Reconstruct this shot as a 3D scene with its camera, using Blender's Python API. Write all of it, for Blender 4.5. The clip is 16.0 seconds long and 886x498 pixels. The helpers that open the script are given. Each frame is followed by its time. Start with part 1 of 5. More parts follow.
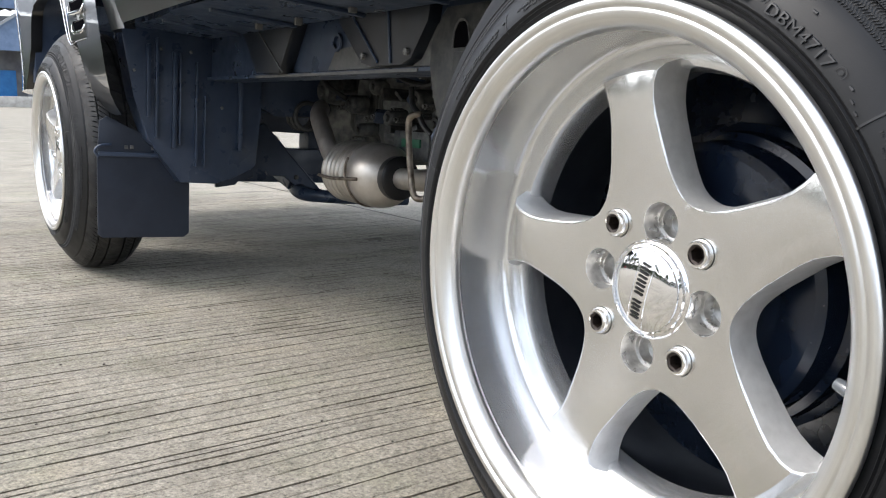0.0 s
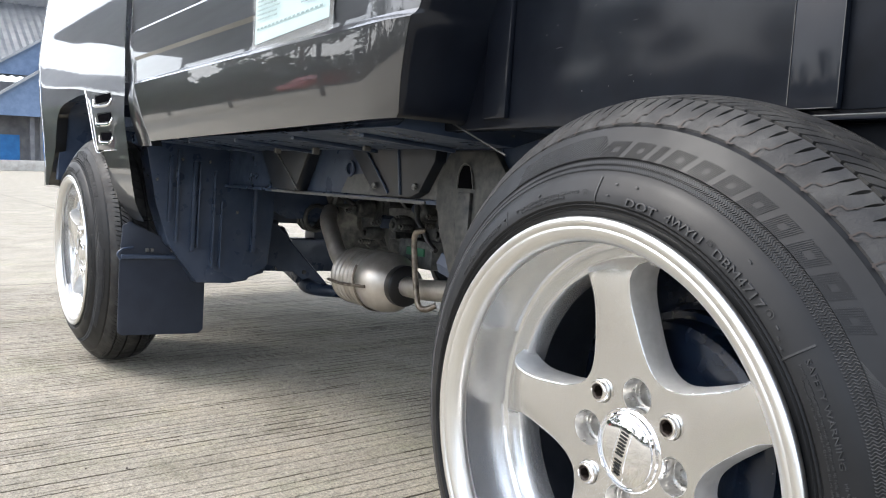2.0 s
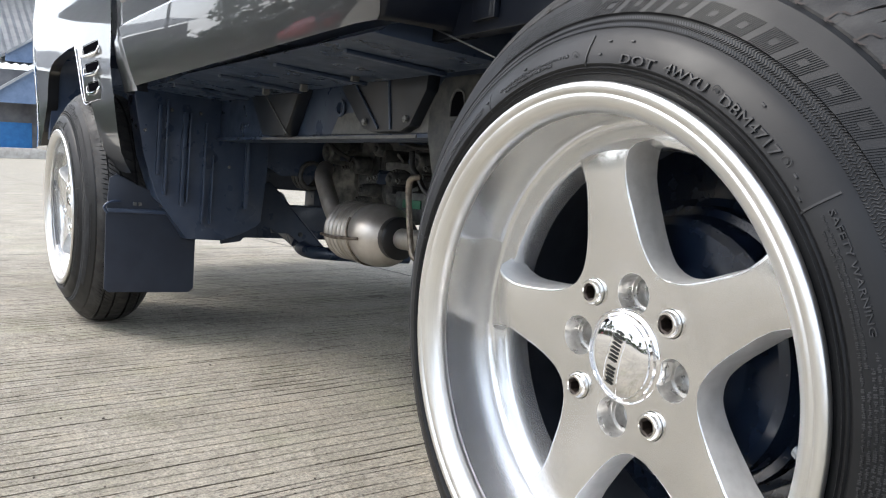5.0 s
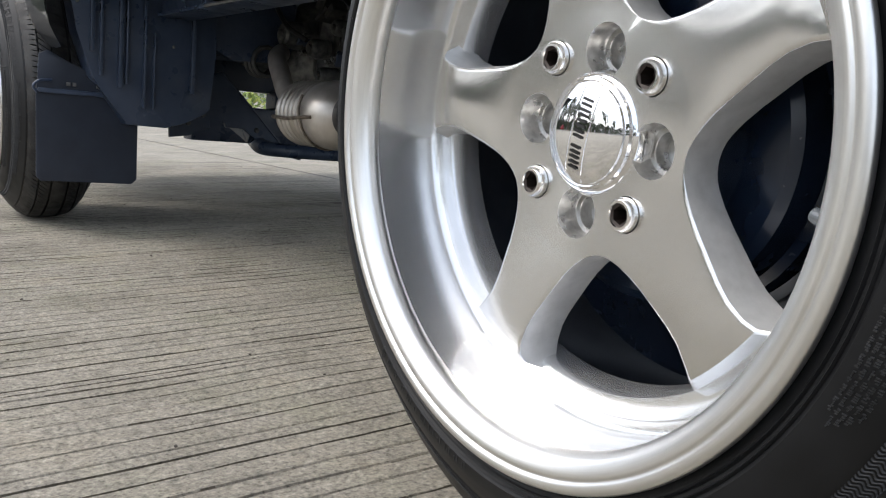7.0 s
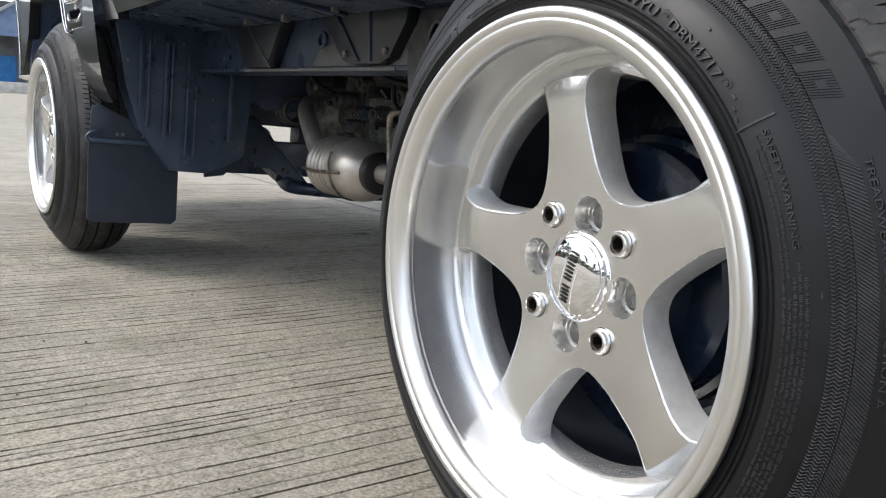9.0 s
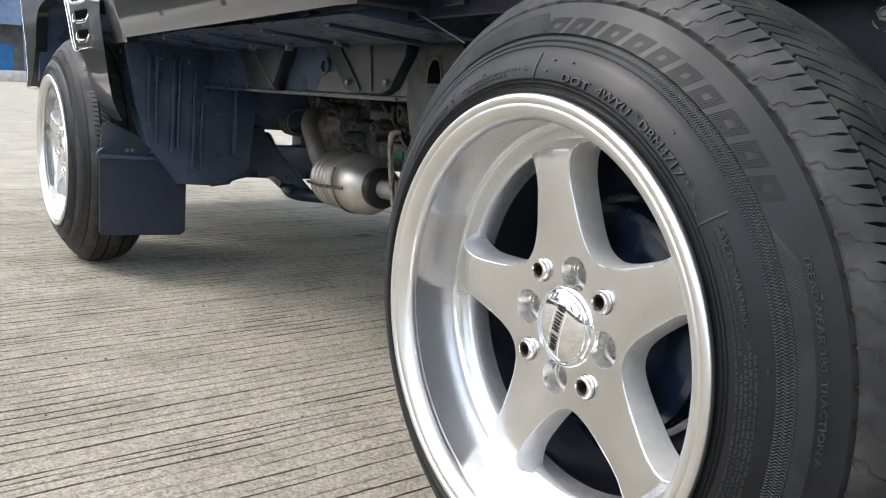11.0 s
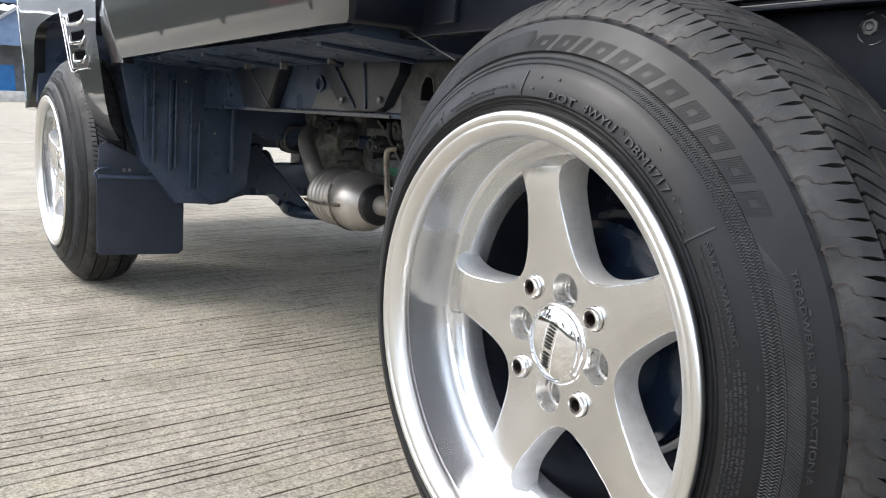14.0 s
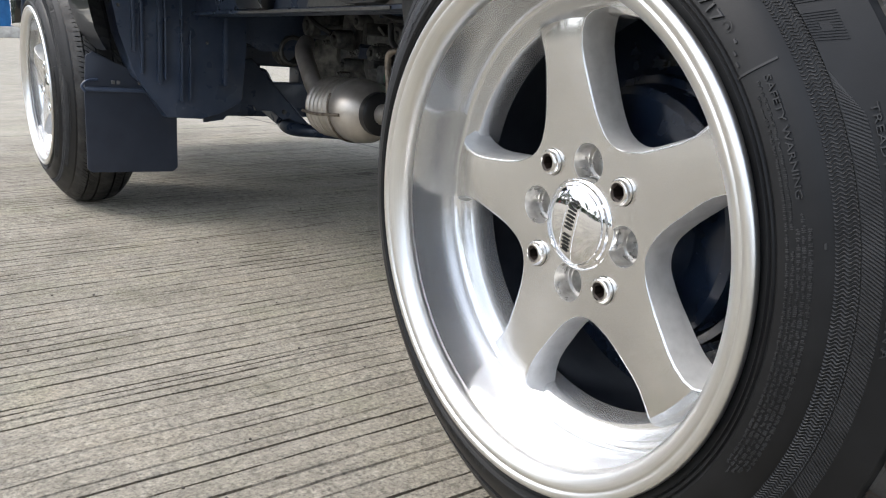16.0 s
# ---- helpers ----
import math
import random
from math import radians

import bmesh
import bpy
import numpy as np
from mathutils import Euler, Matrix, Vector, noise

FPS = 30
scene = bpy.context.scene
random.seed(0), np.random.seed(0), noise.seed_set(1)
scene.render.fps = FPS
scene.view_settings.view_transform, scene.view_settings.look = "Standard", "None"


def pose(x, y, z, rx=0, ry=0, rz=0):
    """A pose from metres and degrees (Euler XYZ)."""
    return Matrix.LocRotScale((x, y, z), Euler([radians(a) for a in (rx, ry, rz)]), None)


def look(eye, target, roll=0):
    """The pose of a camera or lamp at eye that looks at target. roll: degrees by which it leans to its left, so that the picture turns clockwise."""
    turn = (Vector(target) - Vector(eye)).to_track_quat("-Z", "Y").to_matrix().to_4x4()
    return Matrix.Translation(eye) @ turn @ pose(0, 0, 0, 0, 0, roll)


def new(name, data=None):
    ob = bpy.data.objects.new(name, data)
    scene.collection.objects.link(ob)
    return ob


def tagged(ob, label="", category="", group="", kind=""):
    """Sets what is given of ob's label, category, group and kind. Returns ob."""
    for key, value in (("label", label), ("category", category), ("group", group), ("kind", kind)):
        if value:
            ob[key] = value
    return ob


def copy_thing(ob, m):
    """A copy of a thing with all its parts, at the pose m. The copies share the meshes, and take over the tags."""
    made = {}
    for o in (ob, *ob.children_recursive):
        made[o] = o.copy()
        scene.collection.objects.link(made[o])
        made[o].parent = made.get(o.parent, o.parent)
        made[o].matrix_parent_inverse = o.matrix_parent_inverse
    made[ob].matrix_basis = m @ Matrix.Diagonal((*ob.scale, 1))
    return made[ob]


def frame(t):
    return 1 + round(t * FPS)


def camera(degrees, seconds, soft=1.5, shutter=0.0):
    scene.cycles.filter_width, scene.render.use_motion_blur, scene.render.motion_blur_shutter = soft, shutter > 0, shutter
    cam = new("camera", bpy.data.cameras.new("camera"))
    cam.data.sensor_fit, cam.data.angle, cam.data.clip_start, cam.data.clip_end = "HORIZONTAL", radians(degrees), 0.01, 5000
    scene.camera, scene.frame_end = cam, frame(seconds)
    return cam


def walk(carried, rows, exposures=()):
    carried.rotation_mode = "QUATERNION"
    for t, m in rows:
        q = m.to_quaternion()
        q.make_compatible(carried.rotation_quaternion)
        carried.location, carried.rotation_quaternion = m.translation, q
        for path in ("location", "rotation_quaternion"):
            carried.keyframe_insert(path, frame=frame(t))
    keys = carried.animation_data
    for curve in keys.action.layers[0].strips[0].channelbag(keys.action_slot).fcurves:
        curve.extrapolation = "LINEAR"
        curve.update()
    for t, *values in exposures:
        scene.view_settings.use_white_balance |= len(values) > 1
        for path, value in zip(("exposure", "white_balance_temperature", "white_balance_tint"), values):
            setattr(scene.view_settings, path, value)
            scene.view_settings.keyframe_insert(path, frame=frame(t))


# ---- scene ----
cam = camera(56.7, 16.0, soft=1.1)
PATH = [
    (0, (-0.4251, -0.382, 0.4288), (0.7154, 1.225, 0.0893), 1.24),
    (0.5, (-0.439, -0.397, 0.4505), (0.7042, 1.212, 0.1269), 1.34),
    (1, (-0.4625, -0.416, 0.4818), (0.6897, 1.19, 0.1767), 1.86),
    (1.5, (-0.476, -0.434, 0.5105), (0.6737, 1.183, 0.2566), 1.54),
    (2, (-0.494, -0.454, 0.5324), (0.6622, 1.167, 0.3463), 1.66),
    (2.5, (-0.5006, -0.462, 0.5397), (0.6658, 1.157, 0.3982), 1.76),
    (3, (-0.4996, -0.464, 0.5407), (0.6674, 1.155, 0.4101), 1.68),
    (3.2, (-0.4977, -0.463, 0.5386), (0.6704, 1.156, 0.4099), 1.68),
    (5.3, (-0.4078, -0.398, 0.4139), (0.7248, 1.233, 0.1769), 2.24),
    (5.5, (-0.3938, -0.385, 0.3942), (0.7498, 1.235, 0.1376), 2.84),
    (6, (-0.3696, -0.364, 0.356), (0.7794, 1.244, 0.049), 3.44),
    (6.5, (-0.34, -0.346, 0.3284), (0.8346, 1.237, -0.0088), 3.28),
    (7, (-0.3305, -0.343, 0.3169), (0.8386, 1.242, -0.029), 2.56),
    (7.5, (-0.3378, -0.353, 0.3323), (0.8278, 1.237, -0.0055), 2.86),
    (8, (-0.3644, -0.378, 0.3607), (0.8006, 1.215, 0.032), 3.06),
    (8.5, (-0.3987, -0.418, 0.3955), (0.7612, 1.178, 0.065), 3.16),
    (9, (-0.4262, -0.449, 0.4269), (0.7244, 1.152, 0.0898), 3.24),
    (9.2, (-0.4445, -0.466, 0.4408), (0.7038, 1.135, 0.0989), 3.04),
    (11.3, (-0.462, -0.498, 0.5118), (0.6852, 1.094, 0.1259), 2.14),
    (11.5, (-0.4597, -0.501, 0.5177), (0.6887, 1.091, 0.1367), 1.84),
    (12, (-0.4577, -0.503, 0.5166), (0.6983, 1.087, 0.1492), 1.96),
    (12.5, (-0.4621, -0.501, 0.5288), (0.6899, 1.096, 0.1807), 1.84),
    (13, (-0.4602, -0.503, 0.5267), (0.6905, 1.098, 0.1927), 2.04),
    (13.5, (-0.4578, -0.505, 0.5156), (0.6921, 1.098, 0.1846), 1.94),
    (14, (-0.4523, -0.498, 0.5043), (0.6928, 1.105, 0.1575), 1.74),
    (14.5, (-0.4411, -0.484, 0.4887), (0.6976, 1.117, 0.1152), 1.44),
    (15, (-0.4243, -0.465, 0.4638), (0.7026, 1.131, 0.0349), 1.02),
    (15.5, (-0.4087, -0.443, 0.436), (0.7144, 1.139, -0.0498), 0.90),
    (16, (-0.4135, -0.443, 0.4403), (0.706, 1.138, -0.0574), 1.30),
]
EXPOSURES = [(0.0, 0.25), (1.0, 0.31), (2.0, 0.52), (3.2, 0.56), (5.3, 0.27), (6.0, 0.07), (6.5, -0.13), (7.0, -0.16), (8.0, -0.07), (9.0, 0.06), (11.3, 0.37), (12.5, 0.47), (14.5, 0.44), (16.0, 0.11)]
walk(cam, [(t, look(eye, target, roll)) for t, eye, target, roll in PATH], EXPOSURES)

# ---- world and light ----
world = bpy.data.worlds.new("overcast_sky")
scene.world = world
world.use_nodes = True
wn, wl = world.node_tree.nodes, world.node_tree.links
wn.clear()
SUN_EL, SUN_AZ = 52.0, 304.0   # elevation, compass turn from +Y towards +X
sky = wn.new("ShaderNodeTexSky")
sky.sky_type, sky.sun_disc = "NISHITA", False
sky.sun_elevation, sky.sun_rotation = radians(SUN_EL), radians(SUN_AZ)
sky.air_density, sky.dust_density, sky.ozone_density = 1.2, 5.0, 1.0
cloud_mix = wn.new("ShaderNodeMix")
cloud_mix.data_type, cloud_mix.blend_type = "RGBA", "MIX"
cloud_mix.inputs["Factor"].default_value = 0.45
cloud_mix.inputs["B"].default_value = (10.4, 11.25, 12.85, 1)
wl.new(sky.outputs[0], cloud_mix.inputs["A"])
wback = wn.new("ShaderNodeBackground")
wback.inputs["Strength"].default_value = 0.235
wout = wn.new("ShaderNodeOutputWorld")
wl.new(cloud_mix.outputs["Result"], wback.inputs["Color"])
wl.new(wback.outputs[0], wout.inputs["Surface"])
sun_data = bpy.data.lights.new("sun", "SUN")
sun_data.energy, sun_data.angle, sun_data.color = 1.7, radians(16), (0.985, 0.995, 0.985)
sun = new("sun", sun_data)
az, el = radians(SUN_AZ), radians(SUN_EL)
sun.matrix_world = look((math.sin(az) * math.cos(el) * 30, math.cos(az) * math.cos(el) * 30, math.sin(el) * 30), (0, 0, 0))


# ---- materials ----
def material(name, color, rough=0.5, metal=0.0, coat=0.0, coat_rough=0.05, ior=1.5):
    m = bpy.data.materials.new(name)
    m.use_nodes = True
    b = m.node_tree.nodes["Principled BSDF"]
    b.inputs["Base Color"].default_value = (*color, 1)
    b.inputs["Roughness"].default_value = rough
    b.inputs["Metallic"].default_value = metal
    b.inputs["IOR"].default_value = ior
    b.inputs["Coat Weight"].default_value = coat
    b.inputs["Coat Roughness"].default_value = coat_rough
    return m


def node(m, kind, **values):
    n = m.node_tree.nodes.new(kind)
    for key, value in values.items():
        n.inputs[key.replace("_", " ")].default_value = value
    return n


def link(m, a, b):
    m.node_tree.links.new(a, b)


def bsdf(m):
    return m.node_tree.nodes["Principled BSDF"]


def coords(m, scale=(1, 1, 1)):
    """Object coordinates, stretched."""
    t = m.node_tree.nodes.new("ShaderNodeTexCoord")
    mp = m.node_tree.nodes.new("ShaderNodeMapping")
    mp.inputs["Scale"].default_value = scale
    link(m, t.outputs["Object"], mp.inputs["Vector"])
    return mp.outputs[0]


def noise_tex(m, vec, scale, detail=4.0, rough=0.55):
    n = node(m, "ShaderNodeTexNoise", Scale=scale, Detail=detail, Roughness=rough)
    link(m, vec, n.inputs["Vector"])
    return n.outputs["Fac"]


def ramp(m, fac, stops):
    r = m.node_tree.nodes.new("ShaderNodeValToRGB")
    while len(r.color_ramp.elements) < len(stops):
        r.color_ramp.elements.new(0.5)
    for e, (p, c) in zip(r.color_ramp.elements, stops):
        e.position = p
        e.color = (*c, 1) if len(c) == 3 else c
    link(m, fac, r.inputs[0])
    return r.outputs[0]


def gray(v):
    return (v, v, v)


def vary(m, scale, low, high, detail=4.0, stretch=(1, 1, 1), low_at=0.3, high_at=0.7):
    """Base colour that drifts between two tones."""
    out = ramp(m, noise_tex(m, coords(m, stretch), scale, detail), [(low_at, low), (high_at, high)])
    link(m, out, bsdf(m).inputs["Base Color"])
    return out


def vary_rough(m, scale, low, high, stretch=(1, 1, 1)):
    out = ramp(m, noise_tex(m, coords(m, stretch), scale, 5.0), [(0.3, gray(low)), (0.7, gray(high))])
    link(m, out, bsdf(m).inputs["Roughness"])


def bump(m, fac, strength, distance):
    b = node(m, "ShaderNodeBump", Strength=strength, Distance=distance)
    link(m, fac, b.inputs["Height"])
    last = bsdf(m).inputs["Normal"]
    if last.is_linked:
        link(m, last.links[0].from_socket, b.inputs["Normal"])
    link(m, b.outputs[0], last)


def times(m, a, b, factor):
    mx = m.node_tree.nodes.new("ShaderNodeMix")
    mx.data_type, mx.blend_type = "RGBA", "MULTIPLY"
    mx.inputs["Factor"].default_value = factor
    link(m, a, mx.inputs["A"])
    link(m, b, mx.inputs["B"])
    return mx.outputs["Result"]


def maths(m, op, a, b=None, c=None):
    n = m.node_tree.nodes.new("ShaderNodeMath")
    n.operation = op
    for i, v in enumerate((a, b, c)):
        if v is None:
            continue
        if isinstance(v, (int, float)):
            n.inputs[i].default_value = v
        else:
            link(m, v, n.inputs[i])
    return n.outputs[0]


def polar(m):
    """Radius and angle about the object's X axis."""
    t = m.node_tree.nodes.new("ShaderNodeTexCoord")
    s = m.node_tree.nodes.new("ShaderNodeSeparateXYZ")
    link(m, t.outputs["Object"], s.inputs[0])
    y, z = s.outputs["Y"], s.outputs["Z"]
    r = maths(m, "SQRT", maths(m, "ADD", maths(m, "MULTIPLY", y, y), maths(m, "MULTIPLY", z, z)))
    return r, maths(m, "ARCTAN2", z, y), s.outputs["X"]


M_GREENTAG = material("green_plastic", (0.03, 0.15, 0.08), 0.5)


# polished barrel and lip: turned aluminium with fine lathe marks
def turned_alloy(name, color, rough_low, rough_high, streak=0.35, grooves=0.026):
    m = material(name, color, 0.2, 1.0)
    r, a, x = polar(m)
    comb = m.node_tree.nodes.new("ShaderNodeCombineXYZ")
    link(m, maths(m, "MULTIPLY", r, 900.0), comb.inputs[0])
    link(m, maths(m, "MULTIPLY", x, 900.0), comb.inputs[1])
    link(m, maths(m, "MULTIPLY", a, 1.5), comb.inputs[2])
    fine = noise_tex(m, comb.outputs[0], 1.0, 3.0)
    bump(m, fine, grooves, 0.0005)
    cloud = noise_tex(m, coords(m), 9.0, 3.0)
    link(m, ramp(m, cloud, [(0.3, gray(rough_low)), (0.7, gray(rough_high))]), bsdf(m).inputs["Roughness"])
    dull = times(m, ramp(m, noise_tex(m, coords(m), 14.0, 8.0), [(0.3, tuple(c * 0.90 for c in color)), (0.7, color)]), ramp(m, fine, [(0.35, gray(0.86)), (0.65, gray(1.0))]), streak)
    link(m, dull, bsdf(m).inputs["Base Color"])
    return m


def brushed(m, amount):
    """Turned round the axle: highlights stretch across the grooves."""
    t = node(m, "ShaderNodeTangent")
    t.direction_type, t.axis = "RADIAL", "X"
    link(m, t.outputs[0], bsdf(m).inputs["Tangent"])
    bsdf(m).inputs["Anisotropic"].default_value = amount
    bsdf(m).inputs["Anisotropic Rotation"].default_value = 0.25


M_BARREL = turned_alloy("polished_turned_aluminium", (0.84, 0.845, 0.85), 0.15, 0.19, 0.12, 0.002)
M_LIP = turned_alloy("satin_aluminium_lip", (0.82, 0.815, 0.795), 0.30, 0.38)
M_FACE = turned_alloy("machined_aluminium_face", (0.79, 0.79, 0.783), 0.13, 0.18, 0.5, 0.014)
brushed(M_BARREL, 0.9)
bsdf(M_BARREL).inputs["Metallic"].default_value = 0.86
brushed(M_FACE, 0.9)
M_CHROME = material("chrome", (0.9, 0.9, 0.91), 0.04, 1.0)
vary_rough(M_CHROME, 40, 0.025, 0.08)
M_STEELNUT = material("plated_steel", (0.78, 0.77, 0.75), 0.14, 1.0)
vary_rough(M_STEELNUT, 120, 0.10, 0.24)
M_BORE = material("machined_bore", (0.60, 0.595, 0.575), 0.3, 0.9)
vary(M_BORE, 160, (0.42, 0.415, 0.40), (0.68, 0.675, 0.66), 6)
vary_rough(M_BORE, 90, 0.22, 0.42)
M_SOCKET = material("dark_socket", (0.03, 0.022, 0.018), 0.5, 0.4)
M_INK = material("black_filled_marking", (0.012, 0.012, 0.013), 0.35)

RUB_LOW, RUB_HIGH = (0.0040, 0.0043, 0.0050), (0.0085, 0.0090, 0.0100)


def rubber(name):
    m = material(name, RUB_LOW, 0.55)
    bsdf(m).inputs["Specular IOR Level"].default_value = 0.30
    vary(m, 30, RUB_LOW, RUB_HIGH, 6)
    vary_rough(m, 18, 0.40, 0.54)
    bump(m, noise_tex(m, coords(m), 900, 3), 0.12, 0.0004)
    return m


# highlights of the moulded relief put into the colour, paler than the sidewall
M_RUBBER = rubber("lightened_tyre_rubber")
vary(M_RUBBER, 40, (0.020, 0.0205, 0.0215), (0.038, 0.0385, 0.040), 6)
M_SIDE = rubber("tyre_sidewall_rubber")
# hatched raised lettering blocks
M_HATCH = rubber("hatched_rubber_relief")
M_TREAD = material("worn_tread_rubber", (0.03, 0.03, 0.031), 0.7)
vary(M_TREAD, 30, (0.007, 0.007, 0.0075), (0.038, 0.037, 0.034), 12, low_at=0.42, high_at=0.74)
vary_rough(M_TREAD, 40, 0.50, 0.75)
bump(M_TREAD, noise_tex(M_TREAD, coords(M_TREAD), 420, 5), 0.45, 0.0008)

M_PAINT = material("black_gloss_paint", (0.004, 0.005, 0.007), 0.3, 0.0, 1.0, 0.015)
bsdf(M_PAINT).inputs["Coat IOR"].default_value = 1.62
bump(M_PAINT, noise_tex(M_PAINT, coords(M_PAINT), 9, 2), 0.03, 0.004)
bump(M_PAINT, noise_tex(M_PAINT, coords(M_PAINT, (1, 1.2, 9)), 2.6, 2), 0.35, 0.006)
M_BEDPAINT = material("dull_black_paint", (0.004, 0.005, 0.008), 0.5, 0.0, 0.45, 0.10)
bsdf(M_BEDPAINT).inputs["Specular IOR Level"].default_value = 0.08
vary(M_BEDPAINT, 14, (0.0034, 0.0045, 0.008), (0.0075, 0.010, 0.015), 6)
vary_rough(M_BEDPAINT, 9, 0.4, 0.6)
# lens haze put into the colour: black paint lifted to a bluish tone
M_UNDER = material("hazed_black_underbody", (0.008, 0.011, 0.017), 0.42)
vary(M_UNDER, 25, (0.022, 0.036, 0.068), (0.046, 0.064, 0.102), 7)
vary_rough(M_UNDER, 20, 0.2, 0.5)
M_BRACKET = material("gloss_black_bracket", (0.008, 0.010, 0.014), 0.35)
vary(M_BRACKET, 30, (0.006, 0.008, 0.012), (0.014, 0.018, 0.026), 6)
# dusty grey of small fittings; also stands for light on the rail side
M_DIRTY_LIT = material("dusty_and_lit_grey", (0.05, 0.052, 0.05), 0.5)
vary(M_DIRTY_LIT, 90, (0.075, 0.078, 0.078), (0.15, 0.146, 0.138), 9)
M_HANGER = material("grimy_grey_plate", (0.07, 0.07, 0.068), 0.45, 0.3)
vary(M_HANGER, 70, (0.026, 0.029, 0.033), (0.095, 0.094, 0.088), 9)
M_CAST = material("cast_alloy_gearbox", (0.1, 0.1, 0.1), 0.55, 0.5)
vary(M_CAST, 45, (0.035, 0.04, 0.044), (0.20, 0.20, 0.19), 9)
bump(M_CAST, noise_tex(M_CAST, coords(M_CAST), 220, 4), 0.3, 0.001)
M_FLAP = material("black_rubber_flap", (0.012, 0.014, 0.019), 0.5)
vary(M_FLAP, 16, (0.013, 0.019, 0.033), (0.022, 0.029, 0.046), 6)
M_EXHAUST = material("stained_stainless_steel", (0.45, 0.42, 0.38), 0.34, 1.0)
vary(M_EXHAUST, 16, (0.38, 0.34, 0.29), (0.66, 0.63, 0.585), 8)
vary_rough(M_EXHAUST, 30, 0.30, 0.46)
bsdf(M_EXHAUST).inputs["Metallic"].default_value = 0.8
M_RUST = material("heat_browned_steel", (0.2, 0.17, 0.14), 0.5, 0.8)
vary(M_RUST, 60, (0.09, 0.07, 0.055), (0.32, 0.28, 0.23), 6)
M_BACKING = material("matt_black_plate", (0.003, 0.004, 0.006), 0.6)
bsdf(M_BACKING).inputs["Specular IOR Level"].default_value = 0.1
vary(M_BACKING, 30, (0.002, 0.003, 0.005), (0.006, 0.008, 0.012), 5)
# shade behind the spokes is put into this dark barrel colour
M_INNER = material("shade_dark_inner_barrel", (0.012, 0.014, 0.018), 0.7)
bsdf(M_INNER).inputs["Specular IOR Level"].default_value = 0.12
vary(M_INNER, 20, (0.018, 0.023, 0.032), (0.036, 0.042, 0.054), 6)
M_DRUM = material("black_brake_drum", (0.006, 0.009, 0.016), 0.4)
vary(M_DRUM, 22, (0.004, 0.009, 0.020), (0.010, 0.017, 0.032), 6)
vary_rough(M_DRUM, 40, 0.14, 0.32)
M_PAPER = material("pale_printed_paper", (0.40, 0.51, 0.51), 0.35)
vary(M_PAPER, 6, (0.36, 0.47, 0.47), (0.44, 0.55, 0.55), 4)
M_HOLE = material("unlit_opening", (0.004, 0.004, 0.005), 1.0)
bsdf(M_HOLE).inputs["Specular IOR Level"].default_value = 0.0
M_FILM = material("clear_plastic_sleeve", (0.9, 0.93, 0.93), 0.12)
bsdf(M_FILM).inputs["Alpha"].default_value = 0.10
M_SILVER = material("matte_silver_casting", (0.62, 0.62, 0.615), 0.42, 0.55)
vary(M_SILVER, 90, (0.56, 0.56, 0.555), (0.68, 0.68, 0.675), 6)
bump(M_SILVER, noise_tex(M_SILVER, coords(M_SILVER), 700, 3), 0.10, 0.0004)
M_PRINT = material("grey_print", (0.22, 0.29, 0.29), 0.7)
M_GLASS = material("dark_tinted_glass", (0.01, 0.012, 0.013), 0.03, 0.0, 1.0, 0.01)
M_WELD = material("light_weld_bead", (0.20, 0.20, 0.19), 0.5, 0.4)
vary(M_WELD, 300, (0.03, 0.03, 0.03), (0.30, 0.30, 0.29), 3)

M_CONC = material("broom_finished_concrete", (0.40, 0.37, 0.33), 0.9)


def concrete(m, pale, dark):
    """Weathered sandy concrete: broad stains, sand grains, dark pits."""
    cv = coords(m)
    tone = ramp(m, noise_tex(m, cv, 2.2, 8, 0.6), [(0.3, dark), (0.7, pale)])
    grain = noise_tex(m, cv, 190, 6, 0.75)
    sand = ramp(m, grain, [(0.36, gray(0.30)), (0.46, gray(0.80)), (0.54, gray(1.0)), (0.64, gray(1.45))])
    coarse = ramp(m, noise_tex(m, cv, 60, 5, 0.7), [(0.36, gray(0.72)), (0.50, gray(1.0)), (0.66, gray(1.18))])
    pits = node(m, "ShaderNodeTexVoronoi", Scale=95.0)
    link(m, cv, pits.inputs["Vector"])
    pit = ramp(m, pits.outputs["Distance"], [(0.09, gray(0.30)), (0.19, gray(1.0))])
    stain = ramp(m, noise_tex(m, cv, 6.0, 6, 0.6), [(0.33, (0.74, 0.73, 0.70)), (0.52, gray(1.0)), (0.68, (1.10, 1.07, 1.02))])
    moss = ramp(m, noise_tex(m, cv, 3.7, 5, 0.65), [(0.50, gray(1.0)), (0.68, (0.86, 0.92, 0.77))])
    out = times(m, times(m, tone, sand, 0.85), coarse, 0.9)
    out = times(m, times(m, out, pit, 0.6), stain, 0.9)
    link(m, times(m, out, moss, 0.55), bsdf(m).inputs["Base Color"])
    bump(m, grain, 0.7, 0.003)


concrete(M_CONC, (0.330, 0.300, 0.246), (0.248, 0.224, 0.181))
# darker brown version of the concrete, for the grooves
M_GROOVE = material("dark_groove_concrete", (0.15, 0.13, 0.10), 0.95)
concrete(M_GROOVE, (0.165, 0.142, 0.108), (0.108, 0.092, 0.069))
M_JOINT = material("dirty_slab_joint", (0.07, 0.06, 0.05), 0.95)
vary(M_JOINT, 30, (0.04, 0.035, 0.03), (0.12, 0.10, 0.085), 5)


